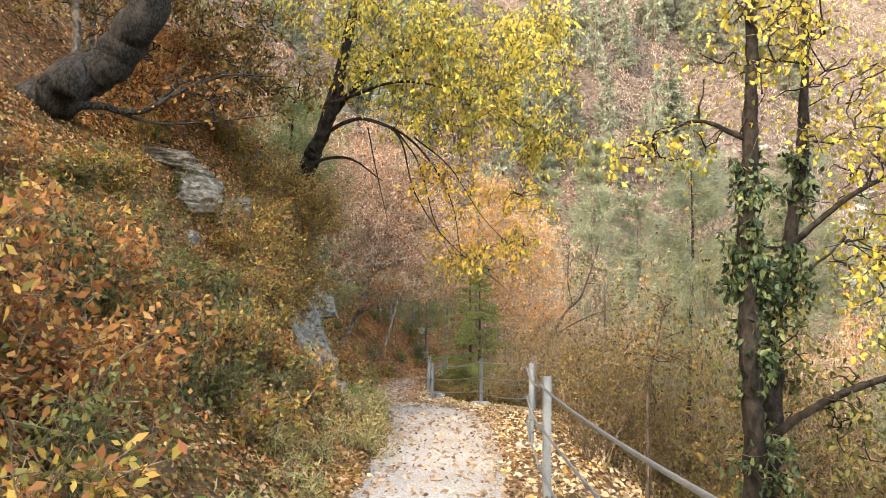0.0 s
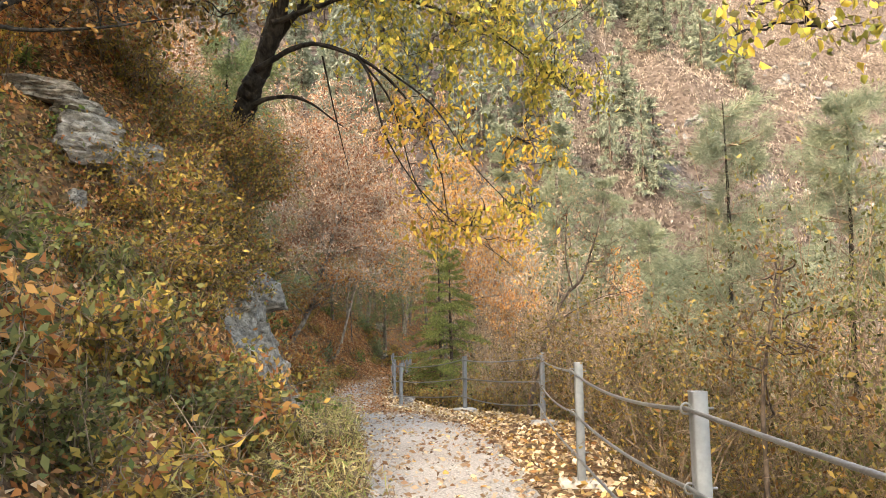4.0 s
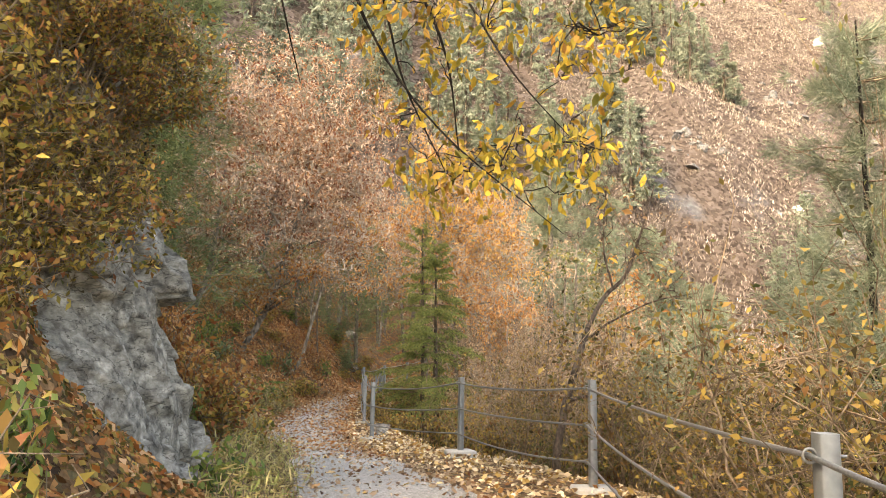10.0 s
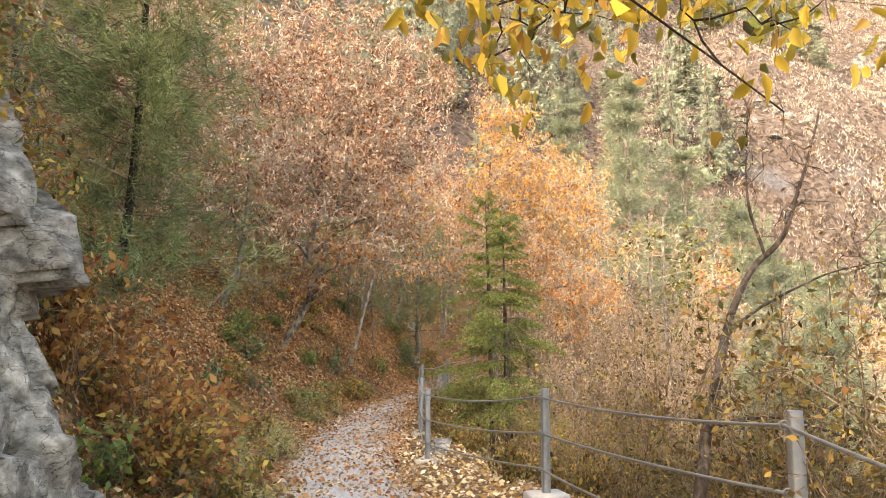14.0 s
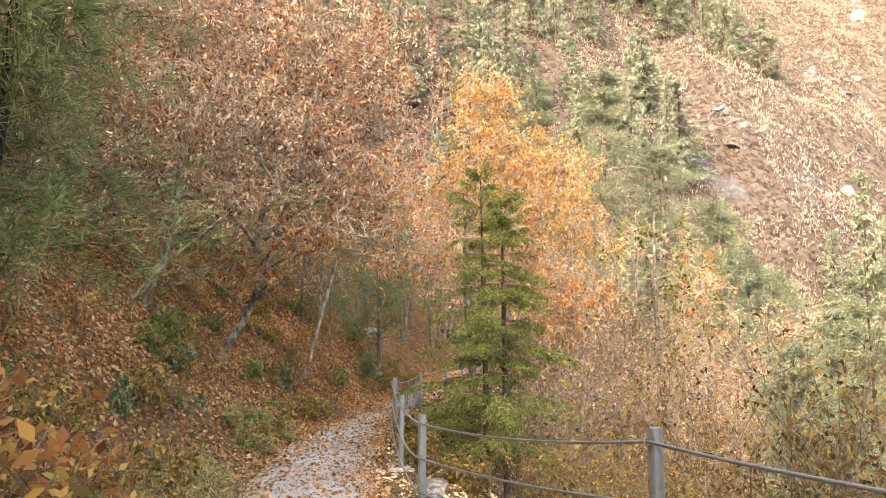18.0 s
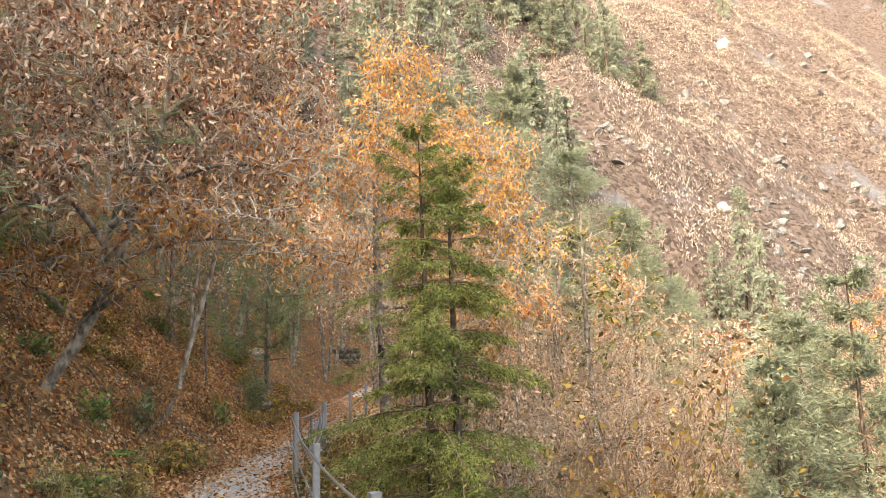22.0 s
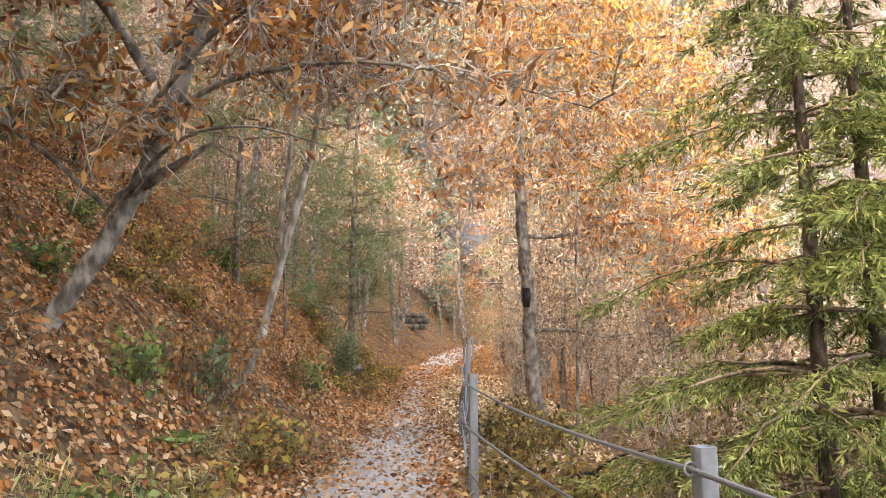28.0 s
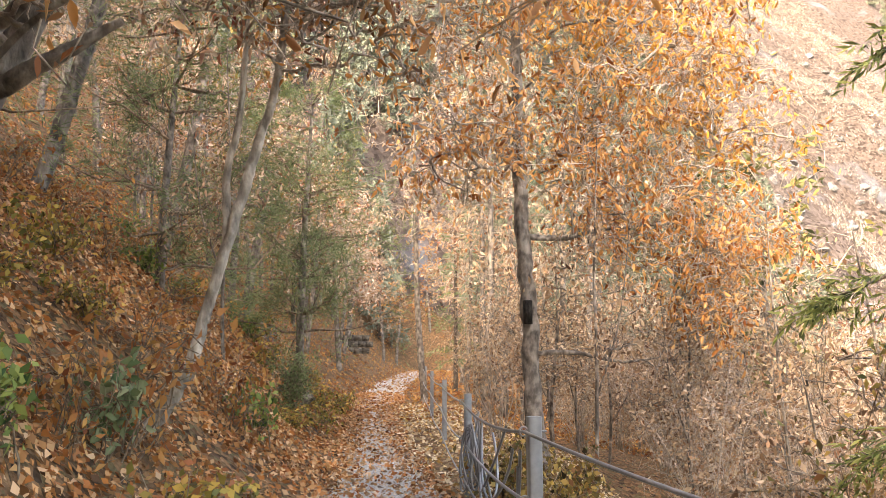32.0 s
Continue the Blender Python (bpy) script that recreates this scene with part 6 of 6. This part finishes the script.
spread_out(shrub("low_plant", "low olive-yellow plant among the fallen leaves", 0.4, 0.42, 514, LEAF_BANK, 11, 8, 6, (0.075, 0.04), group="green plants on the slope"), scatter(15, 30, -6, 1, 17, 44, left_of(0.25, 3), 0.6), 15)
spread_out(shrub("thicket_shrub", "pale twiggy shrub below the fence", 2.3, 1.1, 515, LEAF_TAN, 15, 15, 6, (0.075, 0.035), bark=TWIG_PALE, group="thicket below the fence"), scatter(16, 11, 0.5, 8, 29, 44, right_of(1.2, 5.5), 0.9), 16)

spread_out(shrub("shrub", "small yellow-brown shrub in the cracks of the outcrop", 0.5, 0.42, 516, LEAF_BANK, 11, 9, 7, (0.065, 0.03), arch=0.7, group="shrubs on the bank"), [(-3.6, 11.55), (-3.5, 11.0), (-5.3, 12.2), (-3.6, 12.3), (-4.9, 10.9), (-3.6, 10.8)], 17, 0.8, 1.2)

spread_out(shrub("brushwood", "thin brown brushwood with rust-coloured leaves on the slope", 0.75, 0.6, 517, LEAF_RUST, 9, 7, 3, (0.09, 0.04), group="brush on the leafy slope"), scatter(18, 34, -8, 0, 17, 42, left_of(0.9, 5.5), 0.7), 18)
spread_out(shrub("low_plant", "pale green broad-leaved plant among fallen leaves", 0.5, 0.4, 518, LEAF_SAGE, 7, 5, 5, (0.095, 0.05), group="pale green plants on the slope", full=True), [(-3.9, 26.2), (-4.2, 27.0), (-4.6, 27.9), (-3.0, 31.2), (-4.2, 24.6)], 19, 0.8, 1.2)

# ---- fallen leaves ----
def fallen(name, label, n, x0, x1, y0, y1, seed, weight, size, mat=LEAF_LITTER):
    r = np.random.default_rng(seed)
    x, y = r.uniform(x0, x1, n), r.uniform(y0, y1, n)
    k = r.random(n) < weight(x, y)
    x, y = x[k], y[k]
    a = r.uniform(0, 2 * np.pi, len(x))
    e = 0.05
    z = land(x, y)
    gxx, gyy = (land(x + e, y) - z) / e, (land(x, y + e) - z) / e
    ax = np.stack([np.cos(a), np.sin(a), gxx * np.cos(a) + gyy * np.sin(a) + r.normal(size=len(x)) * 0.35], 1)
    on = (x > np.interp(y, EDGE_Y, EDGE_L)) & (x < np.interp(y, EDGE_Y, EDGE_R))
    g = Geo()
    s = size * r.uniform(0.5, 1.25, len(x))
    g.leaves(np.stack([x, y, z + np.where(on, 0.05, 0.02) + r.uniform(0, 0.04, len(x)) * ~on], 1), ax, s, s * 0.55, 0.22, r, False)
    tagged(new(name, g.mesh(name, mat)), label, "fallen leaves", kind="stuff")


edge_l = lambda y: np.interp(y, EDGE_Y, EDGE_L)
edge_r = lambda y: np.interp(y, EDGE_Y, EDGE_R)
fallen("fallen_leaves", "brown and tan fallen leaves covering the bank", 270000, -9, 1, -1, 42, 70, lambda x, y: np.where(x < edge_l(y), np.where(x > edge_l(y) - 5.5, 1.0, 0.25) * np.clip(0.75 + 0.8 * fbm(x * 1.1, y * 1.1, 3), 0.25, 1), 0.0), 0.078)
fallen("bank_leaves", "small olive-brown fallen leaves on the bank", 60000, -6.5, -0.4, -1, 17, 75, lambda x, y: np.where(x < edge_l(y) + 0.05, 1.0, 0.0), 0.06, LEAF_OLIVE)
fallen("path_leaves", "scattered tan leaves on the gravel", 60000, -3.2, 2.2, 0, 48, 71,
       lambda x, y: np.where((x > edge_l(y) - 0.1) & (x < edge_r(y) + 0.1), 0.2 + 0.8 * np.exp(-np.minimum((x - edge_l(y)) * 1.3, edge_r(y) - x) / 0.3), 0), 0.07, LEAF_TAN)
fallen("path_leaves", "rust-brown leaves drifted over the path", 85000, -3.2, 3.5, 18, 52, 74,
       lambda x, y: np.where((x > edge_l(y) - 0.1) & (x < edge_r(y) + 0.1), np.interp(y, [18, 26], [0.3, 1]) * (0.22 + 0.9 * np.exp(-np.minimum(x - edge_l(y), edge_r(y) - x) / 0.26)), 0), 0.075)
fallen("fence_leaves", "yellow-brown fallen leaves under the fence", 46000, -1, 6, 0, 46, 72, lambda x, y: np.where((x > edge_r(y) - 0.05) & (x < edge_r(y) + 3), 1.0, 0.0), 0.085, LEAF_PALE)
fallen("distant_leaves", "brown fallen leaves on the farther slopes", 40000, -12, 16, 41, 84, 73, lambda x, y: np.where((x > edge_l(y)) & (x < edge_r(y)), 0.8, 1.0), 0.12, LEAF_RUST)


# single leaves lying on the gravel, and loose stones
def leaf_shape(seed):
    r = np.random.default_rng(seed)
    t = np.linspace(0, 1, 7)
    w = 0.24 * np.sin(np.pi * t ** 0.8) * (1 + 0.25 * np.sin(t * 22 + seed)) + 0.004
    mid = np.stack([t - 0.5, 0 * t, 0.06 * np.sin(3 * t + seed)], 1)
    up = np.stack([0 * t, w, 0.10 + 0.12 * r.random(7)], 1) * (1, 1, 1)
    v = np.concatenate([mid, mid + up * (1, 1, 0.6), mid + up * (1, -1, 0.5)])
    i = np.arange(6)
    return mesh_of("leaf", v, [np.concatenate([np.stack([i, i + 1, i + 8, i + 7], -1), np.stack([i + 1, i, i + 14, i + 15], -1)])], LEAF_SINGLE)


m_, n_, l_, b_ = material("single_leaf", 0.7)
info = n_.new("ShaderNodeObjectInfo")
shade = ramp(n_, [(0.36, 0.18, 0.07), (0.60, 0.42, 0.22), (0.78, 0.62, 0.40), (0.66, 0.46, 0.10), (0.46, 0.20, 0.07)])
l_.new(info.outputs["Random"], shade.inputs[0])
veins = texture(n_, l_, "ShaderNodeTexNoise", 9, detail=4)
l_.new(mix(n_, l_, 0.5, shade.outputs[0], mix(n_, l_, veins.outputs[0], (0.5, 0.45, 0.4), (1.4, 1.4, 1.35)), "MULTIPLY"), b_.inputs["Base Color"])
LEAF_SINGLE = m_
shapes = [leaf_shape(s) for s in range(4)]
walkway = bpy.data.objects["path"]
r = np.random.default_rng(99)
for k in range(280):
    y = r.uniform(4, 33)
    lo, hi = edge_l(y), edge_r(y)
    x = lo + (hi - lo) * (r.beta(0.6, 0.6))
    ob = new("leaf", shapes[k % 4])
    ob.parent = walkway
    s = r.uniform(0.07, 0.13)
    ob.matrix_basis = Matrix.Translation((x, y, float(np.interp(y, PATH_Y, PATH_Z)) + 0.035)) @ Euler((r.normal() * 0.25, r.normal() * 0.25, r.uniform(0, 6.28))).to_matrix().to_4x4() @ Matrix.Diagonal((s, s, s, 1))
n = 9000
y = r.uniform(2, 38, n)
x = edge_l(y) + 0.1 + (edge_r(y) - edge_l(y) - 0.15) * r.uniform(0, 1, n)
c = np.stack([x, y, np.interp(y, PATH_Y, PATH_Z) + 0.026], 1)
o = np.array([(1, 0, 0), (0, 1, 0), (-1, 0, 0), (0, -1, 0), (0, 0, 0.7), (0, 0, -0.7)])
s = (0.004 + 0.012 * r.random(n) ** 2.5)[:, None, None]
vv = c[:, None] + (o[None] + r.normal(size=(n, 6, 3)) * 0.25) * s
f = np.array([(0, 1, 4), (1, 2, 4), (2, 3, 4), (3, 0, 4), (1, 0, 5), (2, 1, 5), (3, 2, 5), (0, 3, 5)])
STONE = leaf_material("loose_stone", [(0.16, 0.15, 0.13), (0.36, 0.34, 0.31), (0.55, 0.52, 0.47)], 0.9, 0.0)
tagged(new("loose_stones", mesh_of("loose_stones", vv.reshape(-1, 3), [(f[None] + 6 * np.arange(n)[:, None, None]).reshape(-1, 3)], STONE)), "small loose grey stones on the path", "gravel", kind="stuff")
